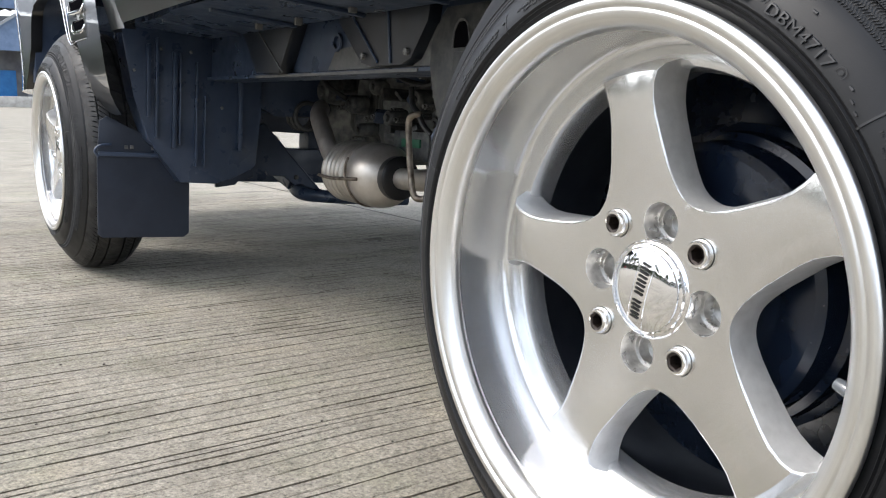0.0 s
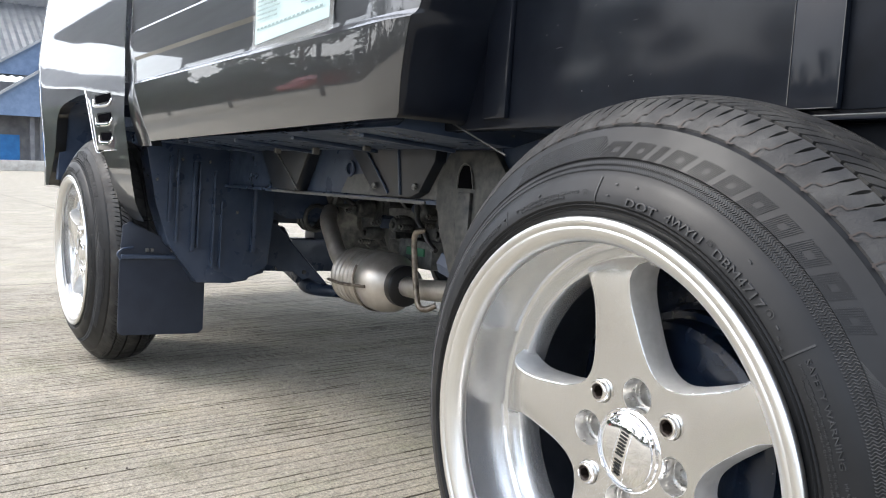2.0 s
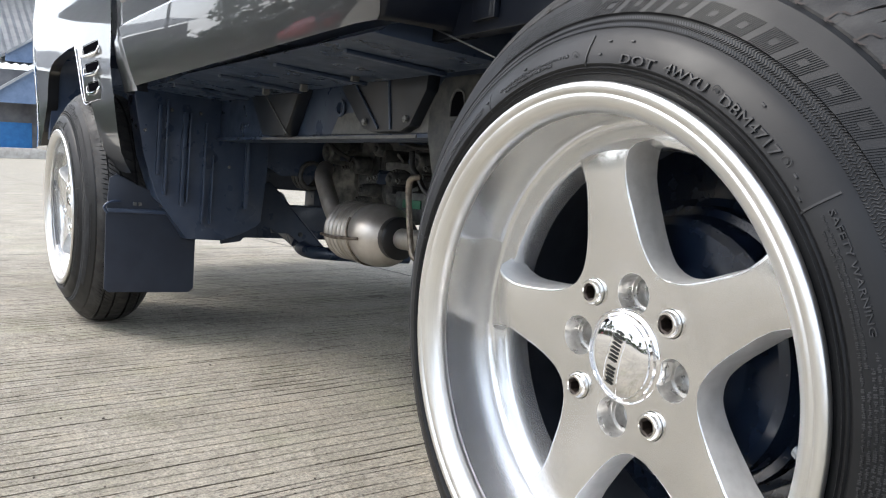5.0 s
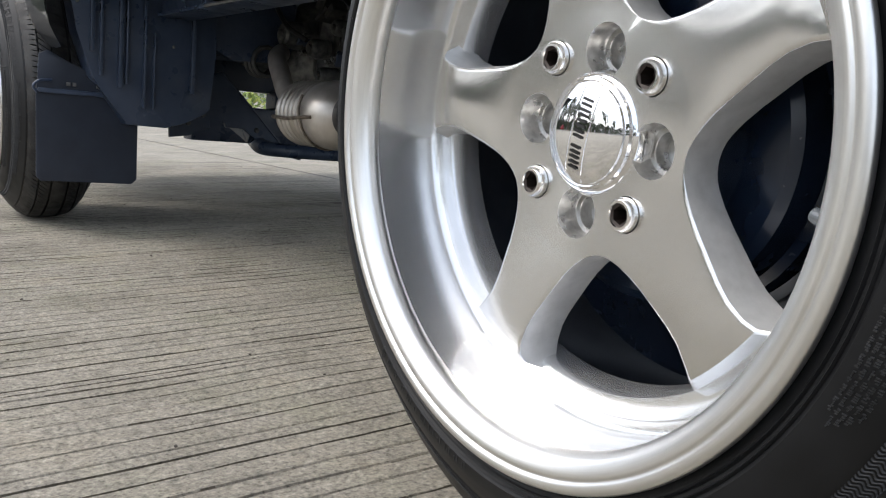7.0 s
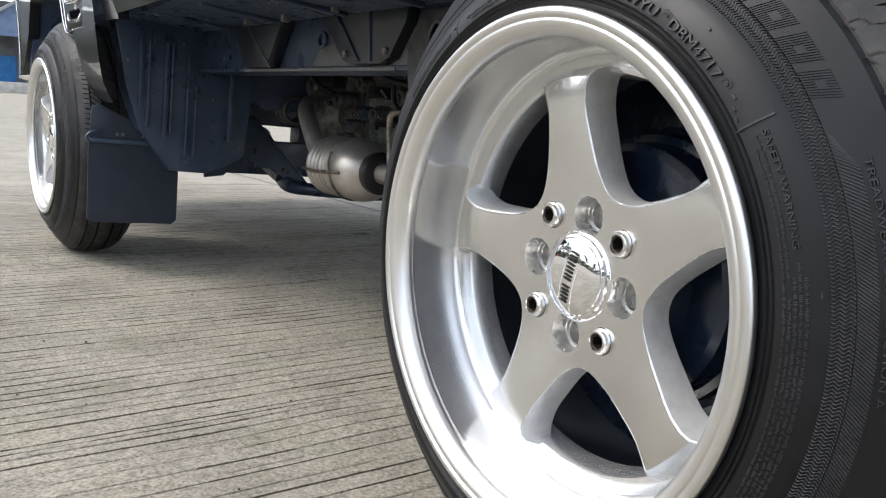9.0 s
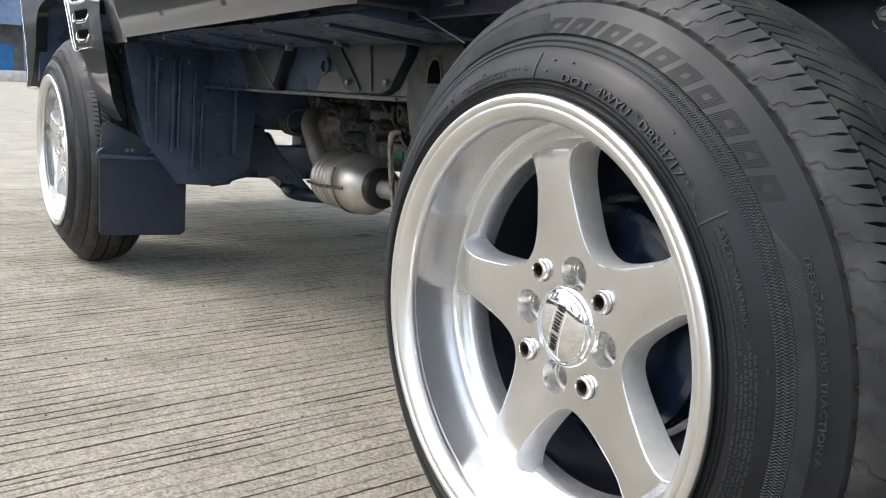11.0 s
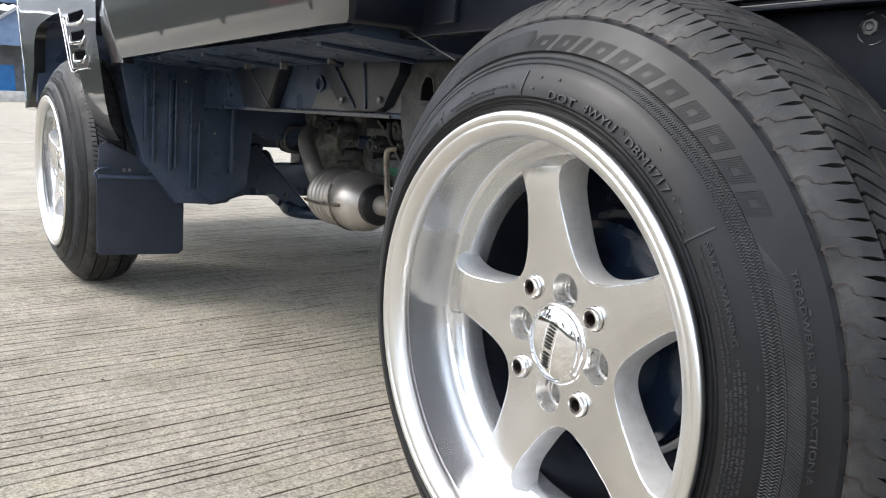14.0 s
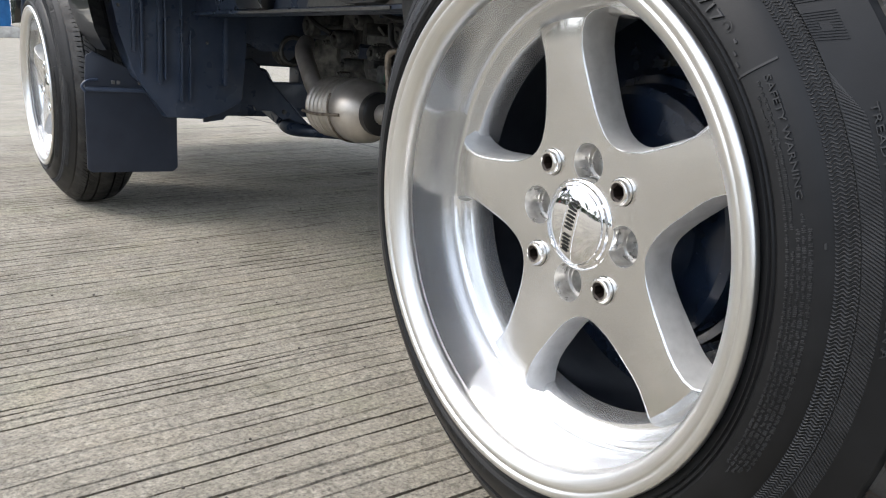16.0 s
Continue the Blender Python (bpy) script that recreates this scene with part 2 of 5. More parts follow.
# ---- mesh helpers ----
def finish(name, bm, mat, parent=None, label="", smooth=40):
    me = bpy.data.meshes.new(name)
    bmesh.ops.recalc_face_normals(bm, faces=bm.faces)
    bm.to_mesh(me)
    bm.free()
    if smooth:
        me.shade_smooth()
        me.set_sharp_from_angle(angle=radians(smooth))
    me.materials.append(mat)
    ob = new(name, me)
    if parent:
        ob.parent = parent
    if label:
        ob["label"] = label
    return ob


part = finish


def thing(name, label, category, at=(0, 0, 0), group=""):
    e = new(name)
    e.empty_display_size = 0.05
    e.location = at
    return tagged(e, label, category, group)


def lathe(profile, n=96, closed=True, bm=None):
    """Turns (x, r) pairs about the X axis; angle 0 is +Y, a quarter turn is +Z."""
    bm = bm or bmesh.new()
    rings = [[bm.verts.new((x, r * math.cos(2 * math.pi * i / n), r * math.sin(2 * math.pi * i / n))) for i in range(n)] for x, r in profile]
    pairs = list(zip(rings, rings[1:])) + ([(rings[-1], rings[0])] if closed else [])
    for a, b in pairs:
        for i in range(n):
            bm.faces.new((a[i], a[(i + 1) % n], b[(i + 1) % n], b[i]))
    return bm


def box(lo, hi, bevel=0.0, bm=None):
    bm = bm or bmesh.new()
    own = bmesh.new()
    bmesh.ops.create_cube(own, size=1)
    for v in own.verts:
        v.co = [(lo[k] + hi[k]) / 2 + v.co[k] * (hi[k] - lo[k]) for k in range(3)]
    if bevel:
        bmesh.ops.bevel(own, geom=own.edges[:], offset=bevel, segments=2, affect="EDGES", profile=0.6)
    me = bpy.data.meshes.new("tmp")
    own.to_mesh(me)
    own.free()
    bm.from_mesh(me)
    bpy.data.meshes.remove(me)
    return bm


def prism(points, axis, lo, hi, bevel=0.0):
    """A flat outline pushed along an axis. points are the two other coordinates in x, y, z order."""
    bm = bmesh.new()

    def at(p, w):
        return {0: (w, *p), 1: (p[0], w, p[1]), 2: (*p, w)}[axis]
    a = [bm.verts.new(at(p, lo)) for p in points]
    b = [bm.verts.new(at(p, hi)) for p in points]
    bm.faces.new(a)
    bm.faces.new(b)
    n = len(points)
    for i in range(n):
        bm.faces.new((a[i], a[(i + 1) % n], b[(i + 1) % n], b[i]))
    if bevel:
        bmesh.ops.bevel(bm, geom=bm.edges[:], offset=bevel, segments=2, affect="EDGES", profile=0.6)
    return bm


def smooth_path(points, steps=6):
    """Catmull-Rom through the points."""
    pts = [Vector(p) for p in points]
    pts = [2 * pts[0] - pts[1], *pts, 2 * pts[-1] - pts[-2]]
    out = []
    for i in range(1, len(pts) - 2):
        p0, p1, p2, p3 = pts[i - 1:i + 3]
        for k in range(steps):
            t = k / steps
            out.append(0.5 * (2 * p1 + (p2 - p0) * t + (2 * p0 - 5 * p1 + 4 * p2 - p3) * t * t + (3 * p1 - p0 - 3 * p2 + p3) * t ** 3))
    out.append(pts[-2])
    return out


def tube(points, radius, n=14, steps=6, bm=None, caps=True):
    """A round bar through points; radius may be a function of 0..1 along it."""
    bm = bm or bmesh.new()
    path = smooth_path(points, steps) if steps > 1 else [Vector(p) for p in points]
    rings = []
    side = None
    for i, p in enumerate(path):
        d = (path[min(i + 1, len(path) - 1)] - path[max(i - 1, 0)]).normalized()
        if side is None:
            side = d.orthogonal().normalized()
        side = (side - d * side.dot(d)).normalized()
        up = d.cross(side)
        r = radius(i / (len(path) - 1)) if callable(radius) else radius
        rings.append([bm.verts.new(p + side * r * math.cos(2 * math.pi * k / n) + up * r * math.sin(2 * math.pi * k / n)) for k in range(n)])
    for a, b in zip(rings, rings[1:]):
        for k in range(n):
            bm.faces.new((a[k], a[(k + 1) % n], b[(k + 1) % n], b[k]))
    if caps:
        bm.faces.new(rings[0][::-1])
        bm.faces.new(rings[-1])
    return bm


def lerp_table(table, v):
    """Smooth reading of (key, value) pairs."""
    if v <= table[0][0]:
        return table[0][1]
    for (a, fa), (b, fb) in zip(table, table[1:]):
        if v <= b:
            return fa + (fb - fa) * (v - a) / (b - a)
    return table[-1][1]


def text_mesh(body, size, depth):
    cu = bpy.data.curves.new("lettering", "FONT")
    cu.body, cu.size, cu.extrude, cu.resolution_u = body, size, depth, 2
    ob = new("lettering", cu)
    me = bpy.data.meshes.new_from_object(ob.evaluated_get(bpy.context.evaluated_depsgraph_get()))
    bm = bmesh.new()
    bm.from_mesh(me)
    bpy.data.objects.remove(ob)
    bpy.data.curves.remove(cu)
    bpy.data.meshes.remove(me)
    return bm


# ---- the wheel: X runs inwards along the axle, the origin is the hub centre ----
TYRE_OUT = [(-0.043, 0.190), (-0.0455, 0.1985), (-0.0470, 0.2018), (-0.0482, 0.2026), (-0.0468, 0.2036), (-0.0474, 0.2052), (-0.0488, 0.2060), (-0.0474, 0.2070), (-0.0486, 0.2090), (-0.0478, 0.2140), (-0.0455, 0.2195), (-0.0420, 0.2260), (-0.0385, 0.2320),
            (-0.0373, 0.2328), (-0.0312, 0.2432), (-0.0318, 0.2440), (-0.0268, 0.2510), (-0.0218, 0.2590), (-0.0185, 0.2640), (-0.0155, 0.2685), (-0.0138, 0.2690), (-0.0118, 0.2705)]
TREAD = [(-0.0118, 0.2722), (-0.0070, 0.2782), (-0.0010, 0.2845), (0.0050, 0.2888), (0.0100, 0.2922), (0.0140, 0.2936), (0.0220, 0.2957), (0.0340, 0.2974), (0.0450, 0.2982), (0.0550, 0.2986)]
MID = 0.0550


def side_x(r):
    """The sidewall's outer face at radius r."""
    return lerp_table([(rr, xx) for xx, rr in TYRE_OUT[1:]], r)


def crown(x):
    """The tread's radius across the tyre."""
    return lerp_table(TREAD, x if x <= MID else 2 * MID - x)


def on_sidewall(bm, a0, a1, r0, lift, stretch=None):
    """Bends flat lettering onto the sidewall, reading clockwise from angle a0 to a1 with its feet at radius r0."""
    lo, hi = min(v.co.x for v in bm.verts), max(v.co.x for v in bm.verts)
    top = max(v.co.y for v in bm.verts)
    for k in range(1, 6):
        bmesh.ops.bisect_plane(bm, geom=bm.verts[:] + bm.edges[:] + bm.faces[:], plane_co=(0, top * k / 6, 0), plane_no=(0, 1, 0))
    for v in bm.verts:
        a = radians(a0 + (a1 - a0) * (v.co.x - lo) / (hi - lo))
        r = r0 + v.co.y
        v.co = (side_x(r) - (lift if v.co.z > 0 else -0.001), r * math.cos(a), r * math.sin(a))
    return bm


SPOKE0 = 8.1
HALF = [(0.0715, 36.0), (0.0728, 31.0), (0.0755, 27.0), (0.080, 23.0), (0.087, 19.0), (0.097, 15.4), (0.110, 12.3), (0.122, 10.1), (0.133, 9.0), (0.145, 9.0), (0.153, 9.7), (0.158, 10.8), (0.1625, 12.5)]
HUB_X = 0.0046


def face_x(r):
    return lerp_table([(0.0, HUB_X + 0.0024), (0.030, HUB_X + 0.0020), (0.0715, HUB_X), (0.0755, 0.0043), (0.080, 0.0038), (0.087, 0.0032), (0.097, 0.0021), (0.110, 0.0008), (0.145, -0.0020), (0.155, -0.0010), (0.160, 0.0060), (0.1625, 0.0175)], r)


def build_rim(parent, d):
    front = [(-0.0440, 0.1955), (-0.0480, 0.1974), (-0.0515, 0.1968), (-0.0532, 0.1944), (-0.0528, 0.1914), (-0.0512, 0.1894), (-0.0518, 0.1874), (-0.0508, 0.1840), (-0.0480, 0.1800),
             (-0.0440, 0.1772), (-0.0390, 0.1762), (-0.0350, 0.1768), (-0.0330, 0.1785)]
    dish = [(-0.0250, 0.1795), (0.0080, 0.1812), (0.0140, 0.1805), (0.0185, 0.1785), (0.0200, 0.1755), (0.0200, 0.1715), (0.0180, 0.1705), (0.0172, 0.1690), (0.0168, 0.1600), (0.0176, 0.1570), (0.0210, 0.1552),
            (0.0330, 0.1535), (0.0400, 0.1530), (0.0420, 0.1560)]
    back = [(0.0420, 0.1700), (0.0400, 0.1850), (-0.0200, 0.1870), (-0.0420, 0.1880)]
    move = lambda pts: [(max(x + d, -0.032), r) for x, r in pts]
    seat = [(-0.0330, 0.1785), (-0.0325, 0.1815), (-0.0420, 0.1860)]
    rim = lathe([(-0.0326, 0.1788)] + move(dish) + [(x + d if x > 0 else x, r) for x, r in back[:3]] + [(-0.0400, 0.1852), (-0.0322, 0.1812)], 144)
    wheel = part("wheel", rim, M_BARREL, parent, "polished five-spoke aluminium wheel with deep dish")
    rounded = [(p[0], p[1]) for p in smooth_path([(x, r, 0.0) for x, r in front], 4)]
    part("rim_lip", lathe(rounded + seat[1:] + [(-0.0420, 0.1880)], 144), M_LIP, wheel, "satin aluminium outer lip")
    # back of the barrel split off to carry the painted shade
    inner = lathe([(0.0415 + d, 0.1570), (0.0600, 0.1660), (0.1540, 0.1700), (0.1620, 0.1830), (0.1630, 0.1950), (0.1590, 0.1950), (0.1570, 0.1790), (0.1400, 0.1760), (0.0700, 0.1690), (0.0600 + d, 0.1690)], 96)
    part("inner_barrel", inner, M_INNER, wheel, "inner wheel barrel with its shade put into the colour")
    # star-shaped face: hub plate with its bolt holes and five spokes
    bm = bmesh.new()
    cols = [-1.0, -0.985, -0.95, -0.88, -0.7, -0.45, -0.2, 0.0, 0.2, 0.45, 0.7, 0.88, 0.95, 0.985, 1.0]
    ring = {}

    def vert(r, a, x):
        key = (round(r, 6), round(a % 360, 4), round(x, 6))
        if key not in ring:
            ring[key] = bm.verts.new((x, r * math.cos(radians(a)), r * math.sin(radians(a))))
        return ring[key]
    outer = []
    for s in range(5):
        c = SPOKE0 + 72 * s
        rows = []
        for r, h in HALF:
            row = []
            for u in cols:
                drop = 0.0
                if r > 0.0716:
                    edge = (1 - abs(u)) * radians(h) * r     # metres from the spoke's flank
                    drop = 0.0008 * max(0.0, 1 - edge / 0.0012) ** 2 * min(1.0, (r - 0.0715) / 0.008) + 0.0011 * u * u * min(1.0, (r - 0.0715) / 0.03) ** 2
                row.append(vert(r, c + u * h, d + face_x(r) + drop))
            rows.append(row)
        for a, b in zip(rows, rows[1:]):
            for i in range(len(cols) - 1):
                if len({a[i], a[i + 1], b[i + 1], b[i]}) == 4:
                    bm.faces.new((a[i], a[i + 1], b[i + 1], b[i]))
        outer.append(rows)
    # flanks, drawn down to the back of the casting
    side = bmesh.new()
    kept = {}

    def flank(v):
        if v not in kept:
            kept[v] = side.verts.new(v.co)
        return kept[v]

    def deep_vert(r, a, x):
        key = (round(r, 6), round(a % 360, 4), round(x, 6))
        if key not in kept:
            kept[key] = side.verts.new((x, r * math.cos(radians(a)), r * math.sin(radians(a))))
        return kept[key]
    for s in range(5):
        for k, sgn in ((0, -1), (-1, 1)):
            line = [row[k] for row in outer[s]]
            c = SPOKE0 + 72 * s
            deep = []
            for (r, h), v in zip(HALF, line):
                grow = 0.0022 / r * min(1.0, (r - 0.0715) / 0.008)
                a = c + sgn * (h + math.degrees(grow))
                rr = r + 0.0022 * max(0.0, 1 - (r - 0.0715) / 0.008)
                mid = deep_vert(rr, a, v.co.x + 0.010)
                deep.append((mid, deep_vert(rr, a + sgn * 0.3 * min(1.0, (r - 0.0715) / 0.008), 0.030 + d)))
            for (v0, d0), (v1, d1) in zip(zip(line, deep), zip(line[1:], deep[1:])):
                side.faces.new((flank(v0), flank(v1), d1[0], d0[0]))
                side.faces.new((d0[0], d1[0], d1[1], d0[1]))
    # hub plate
    hub = [outer[s][0][i] for s in range(5) for i in range(len(cols) - 1)]
    hub_loop = []
    for v in hub:
        if v not in hub_loop:
            hub_loop.append(v)
    edges = []
    for a, b in zip(hub_loop, hub_loop[1:] + hub_loop[:1]):
        edges.append(bm.edges.get((a, b)) or bm.edges.new((a, b)))

    def hole_loop(y, z, r, n=28):
        ring_yz = [(y + r * math.cos(2 * math.pi * i / n), z + r * math.sin(2 * math.pi * i / n)) for i in range(n)]
        vs = [bm.verts.new((face_x(math.hypot(*p)) + d, *p)) for p in ring_yz]
        return vs, [bm.edges.new((vs[i], vs[(i + 1) % n])) for i in range(n)]
    walls = []
    cap_vs, cap_es = hole_loop(0, 0, 0.030, 40)
    edges += cap_es
    for k in range(8):
        a = radians(HOLE0 + 45 * k)
        rr, hr = (0.0484, 0.0156) if k % 2 == 0 else (0.0547, 0.0108)
        vs, es = hole_loop(rr * math.cos(a), rr * math.sin(a), hr)
        edges += es
        walls.append((vs, rr * math.cos(a), rr * math.sin(a), hr))
    bmesh.ops.triangle_fill(bm, edges=edges, use_beauty=True, normal=(-1, 0, 0))
    holes = []
    for vs, cy, cz, hr in walls:
        hole = bmesh.new()
        vs = [hole.verts.new(v.co) for v in vs]
        prev = vs
        for x, k in ((0.0010, 0.965), (0.0128, 0.93), (0.0140, 0.89), (0.0142, 0.70), (0.0150, 0.67), (0.024, 0.66)):
            nxt = [hole.verts.new((v.co.x + x, cy + (v.co.y - cy) * k, cz + (v.co.z - cz) * k)) for v in vs]
            for i in range(len(vs)):
                hole.faces.new((prev[i], prev[(i + 1) % len(vs)], nxt[(i + 1) % len(vs)], nxt[i]))
            prev = nxt
        hole.faces.new(prev)
        holes.append(hole)
    part("spoke_face", bm, M_FACE, wheel, "machined satin aluminium five-spoke face with eight bolt holes", 28)
    part("spoke_flank", side, M_SILVER, wheel, "matte silver spoke flanks", 40)
    for hole in holes:
        part("bolt_hole", hole, M_BORE, wheel, "stepped machined bolt hole", 35)
    return wheel


HOLE0 = 8.4


def build_nut(wheel, k, d):
    a = radians(HOLE0 + 45 + 90 * k)
    bm = bmesh.new()
    n = 36
    prof = [(0.016, 0.0086), (0.0010, 0.0086), (-0.0005, 0.0098), (-0.0020, 0.0102), (-0.0100, 0.0102), (-0.0125, 0.0096), (-0.0138, 0.0084), (-0.0138, 0.0070), (-0.0128, 0.0066)]
    lathe(prof, n, False, bm)
    ob = part("lug_nut", bm, M_STEELNUT, wheel, "bright plated lug nut with hexagon socket", 35)
    # hexagonal socket
    s = bmesh.new()
    outer = [s.verts.new((-0.0128, 0.0066 * math.cos(2 * math.pi * i / n), 0.0066 * math.sin(2 * math.pi * i / n))) for i in range(n)]

    def hexr(i):
        t = (2 * math.pi * i / n) % (math.pi / 3) - math.pi / 6
        return 0.0056 * math.cos(math.pi / 6) / math.cos(t)
    rim = [s.verts.new((-0.0122, hexr(i) * math.cos(2 * math.pi * i / n), hexr(i) * math.sin(2 * math.pi * i / n))) for i in range(n)]
    deep = [s.verts.new((-0.0020, v.co.y, v.co.z)) for v in rim]
    for p, q in ((outer, rim), (rim, deep)):
        for i in range(n):
            s.faces.new((p[i], p[(i + 1) % n], q[(i + 1) % n], q[i]))
    s.faces.new(deep)
    sock = part("nut_socket", s, M_SOCKET, wheel, "", 30)
    for o in (ob, sock):
        o.location = (0.0132 + d, 0.0547 * math.cos(a), 0.0547 * math.sin(a))
        o.rotation_euler = (radians(random.uniform(0, 60)), 0, 0)


def build_cap(wheel, d):
    made = []
    bm = lathe([(0.010, 0.0335), (0.0040, 0.0345), (0.0010, 0.0347), (-0.0020, 0.0340), (-0.0045, 0.0322), (-0.0050, 0.0315), (-0.0048, 0.0308), (-0.0070, 0.0300), (-0.0078, 0.0285), (-0.0076, 0.0278), (-0.0090, 0.0272),
                (-0.0108, 0.0235), (-0.0122, 0.0185), (-0.0132, 0.0120), (-0.0137, 0.0060), (-0.0138, 0.0001)], 72, False)
    cap = part("centre_cap", bm, M_CHROME, wheel, "domed mirror chrome centre cap with dark marking", 25)

    def dome(y, z):
        r = math.hypot(y, z)
        return lerp_table([(0.0, -0.0138), (0.006, -0.0137), (0.012, -0.0132), (0.0185, -0.0122), (0.0235, -0.0108), (0.0272, -0.009)], r)
    # band across the cap with a dark seven-block marking
    turn = radians(13)

    def place(u, v, lift):
        y, z = u * math.cos(turn) - v * math.sin(turn), u * math.sin(turn) + v * math.cos(turn)
        return (dome(y, z) - lift, y, z)
    for u0 in (-0.0062, 0.0062):
        b = bmesh.new()
        n = 24
        lim = math.sqrt(0.0268 ** 2 - u0 ** 2)
        vs = []
        for i in range(n + 1):
            v = -lim + 2 * lim * i / n
            vs.append([b.verts.new(place(u0 + d, v, lift)) for d, lift in ((-0.0005, 0.0), (-0.0003, 0.0005), (0.0003, 0.0005), (0.0005, 0.0))])
        for p, q in zip(vs, vs[1:]):
            for k in range(3):
                b.faces.new((p[k], p[k + 1], q[k + 1], q[k]))
        made.append(part("cap_ridge", b, M_CHROME, wheel))
    b = bmesh.new()
    for i in range(7):
        for k in range(1 if i == 2 else 2):
            v0 = -0.0195 + i * 0.0057 + k * 0.0027
            quad = [(-0.0036, v0), (-0.0036, v0 + 0.0015), (0.0036, v0 + 0.0019), (0.0036, v0 + 0.0004)]
            b.faces.new([b.verts.new(place(u, v, 0.0008)) for u, v in quad])
    mark = part("cap_marking", b, M_INK, wheel, "row of short black bars", 0)
    for o in (cap, mark, *made):
        o.location = (0.0100 + d, 0, 0)
        o.scale = (1.0, 1.09, 1.09)
    return cap


def build_tyre(wheel):
    inner = [(2 * MID - x, r) for x, r in reversed(TYRE_OUT)]
    base = [(x, crown(x) - 0.0075) for x in (-0.006, 0.004, 0.016, 0.034, 0.055, 0.076, 0.094, 0.106, 0.116)]
    tyre = part("tyre", lathe(TYRE_OUT + base + inner, 192), M_SIDE, wheel, "black low-profile rubber tyre with moulded sidewall", 28)
    # tread blocks
    rnd = random.Random(4)
    bm = bmesh.new()
    N = 152

    def block(xs, angs, top_drop, shear, slit=None, slit_end=None):
        """A tread block: xs across, angs from-to in degrees, top following the crown; slit opens its sides across the width."""
        rows = []
        k = 3
        for x in xs:
            row = []
            for i in range(k + 1):
                f = (x - xs[0]) / (xs[-1] - xs[0])
                g = lerp_table(slit, f) if slit else 0.0
                h = lerp_table(slit_end or slit, f) if slit else 0.0
                a = radians(angs[0] + g + (angs[1] - angs[0] - g - h) * i / k + shear * f)
                r = crown(x) - top_drop
                row.append(bm.verts.new((x, r * math.cos(a), r * math.sin(a))))
            rows.append(row)
        for p, q in zip(rows, rows[1:]):
            for i in range(k):
                bm.faces.new((p[i], p[i + 1], q[i + 1], q[i]))
        edge = [*rows[0], *[r[-1] for r in rows[1:-1]], *reversed(rows[-1]), *[r[0] for r in reversed(rows[1:-1])]]
        low = []
        for v in edge:
            r = math.hypot(v.co.y, v.co.z)
            f = (r - 0.0085) / r
            low.append(bm.verts.new((v.co.x, v.co.y * f, v.co.z * f)))
        for i in range(len(edge)):
            j = (i + 1) % len(edge)
            bm.faces.new((edge[i], edge[j], low[j], low[i]))
    step = 360 / N
    for side in (0, 1):
        flip = (lambda xs: xs) if side == 0 else (lambda xs: [2 * MID - x for x in xs])
        sg = 1 if side == 0 else -1
        for i in range(N):
            a = i * step + side * 1.7
            kinds = ([(0.0, 0.0), (0.44, 0.0), (0.54, 0.12), (0.75, 0.34), (0.90, 0.32), (1.0, 0.10)], [(0.0, 0.0), (0.30, 0.0), (0.38, 0.06), (0.55, 0.10), (0.74, 0.24), (0.88, 0.24), (1.0, 0.06)])
            block(flip([-0.0118, -0.0102, -0.0085, -0.0065, -0.0040, -0.0020, 0.0, 0.0020, 0.0045, 0.0070, 0.0085, 0.0102]), (a, a + step), 0.0, 1.9 * sg, kinds[i % 2], kinds[(i + 1) % 2])
        for i in range(N):
            a = i * step + 0.9 + side * 2.2
            block(flip([0.0138, 0.0220, 0.0300, 0.0350]), (a, a + step), 0.0, 3.6 * sg, [(0.0, 0.26), (0.35, 0.28), (0.6, 0.10), (0.85, 0.16), (1.0, 0.06)])
    for i in range(N // 2):
        a = i * step * 2
        block([0.0400, 0.0480, 0.0560, 0.0640, 0.0700], (a + 0.12, a + 2 * step - 0.12), 0.0, 3.0)
    tagged(part("tread", bm, M_TREAD, tyre, "dusty worn tread blocks with sipes", 30), kind="stuff")
    # narrow ledge marks on the shoulder
    bm = bmesh.new()
    for i in range(N // 2):
        a0 = i * step * 2 + 1.2
        for pts in ([(-0.0140, 0.2), (-0.0120, 0.0), (-0.0085, 0.15), (-0.0072, 0.5), (-0.0066, 1.5), (-0.0035, 1.9), (0.0000, 2.25)], [(-0.0128, 4.4), (-0.0126, 5.6), (-0.0112, 6.0)]):
            prev = None
            for n, (x, da) in enumerate(pts):
                a = radians(a0 + da)
                r = lerp_table([(-0.0155, 0.2687), (-0.0118, 0.2722), (-0.007, 0.2782), (-0.001, 0.2845), (0.005, 0.2888)], x) + 0.0007
                across = n in (3, 4) or len(pts) == 3
                w = 0.0022 if n < len(pts) - 1 else 0.0004
                off = ((-0.0005, -0.001), (0.0005, 0.001)) if across else ((0.0, -w), (0.0, w))
                cur = [bm.verts.new((x + dx - 0.0004, (r + dx) * math.cos(a + d), (r + dx) * math.sin(a + d))) for dx, d in off]
                if prev:
                    bm.faces.new((prev[0], prev[1], cur[1], cur[0]))
                prev = cur
    tagged(part("shoulder_relief", bm, M_SOCKET, tyre, "", 0), kind="stuff")
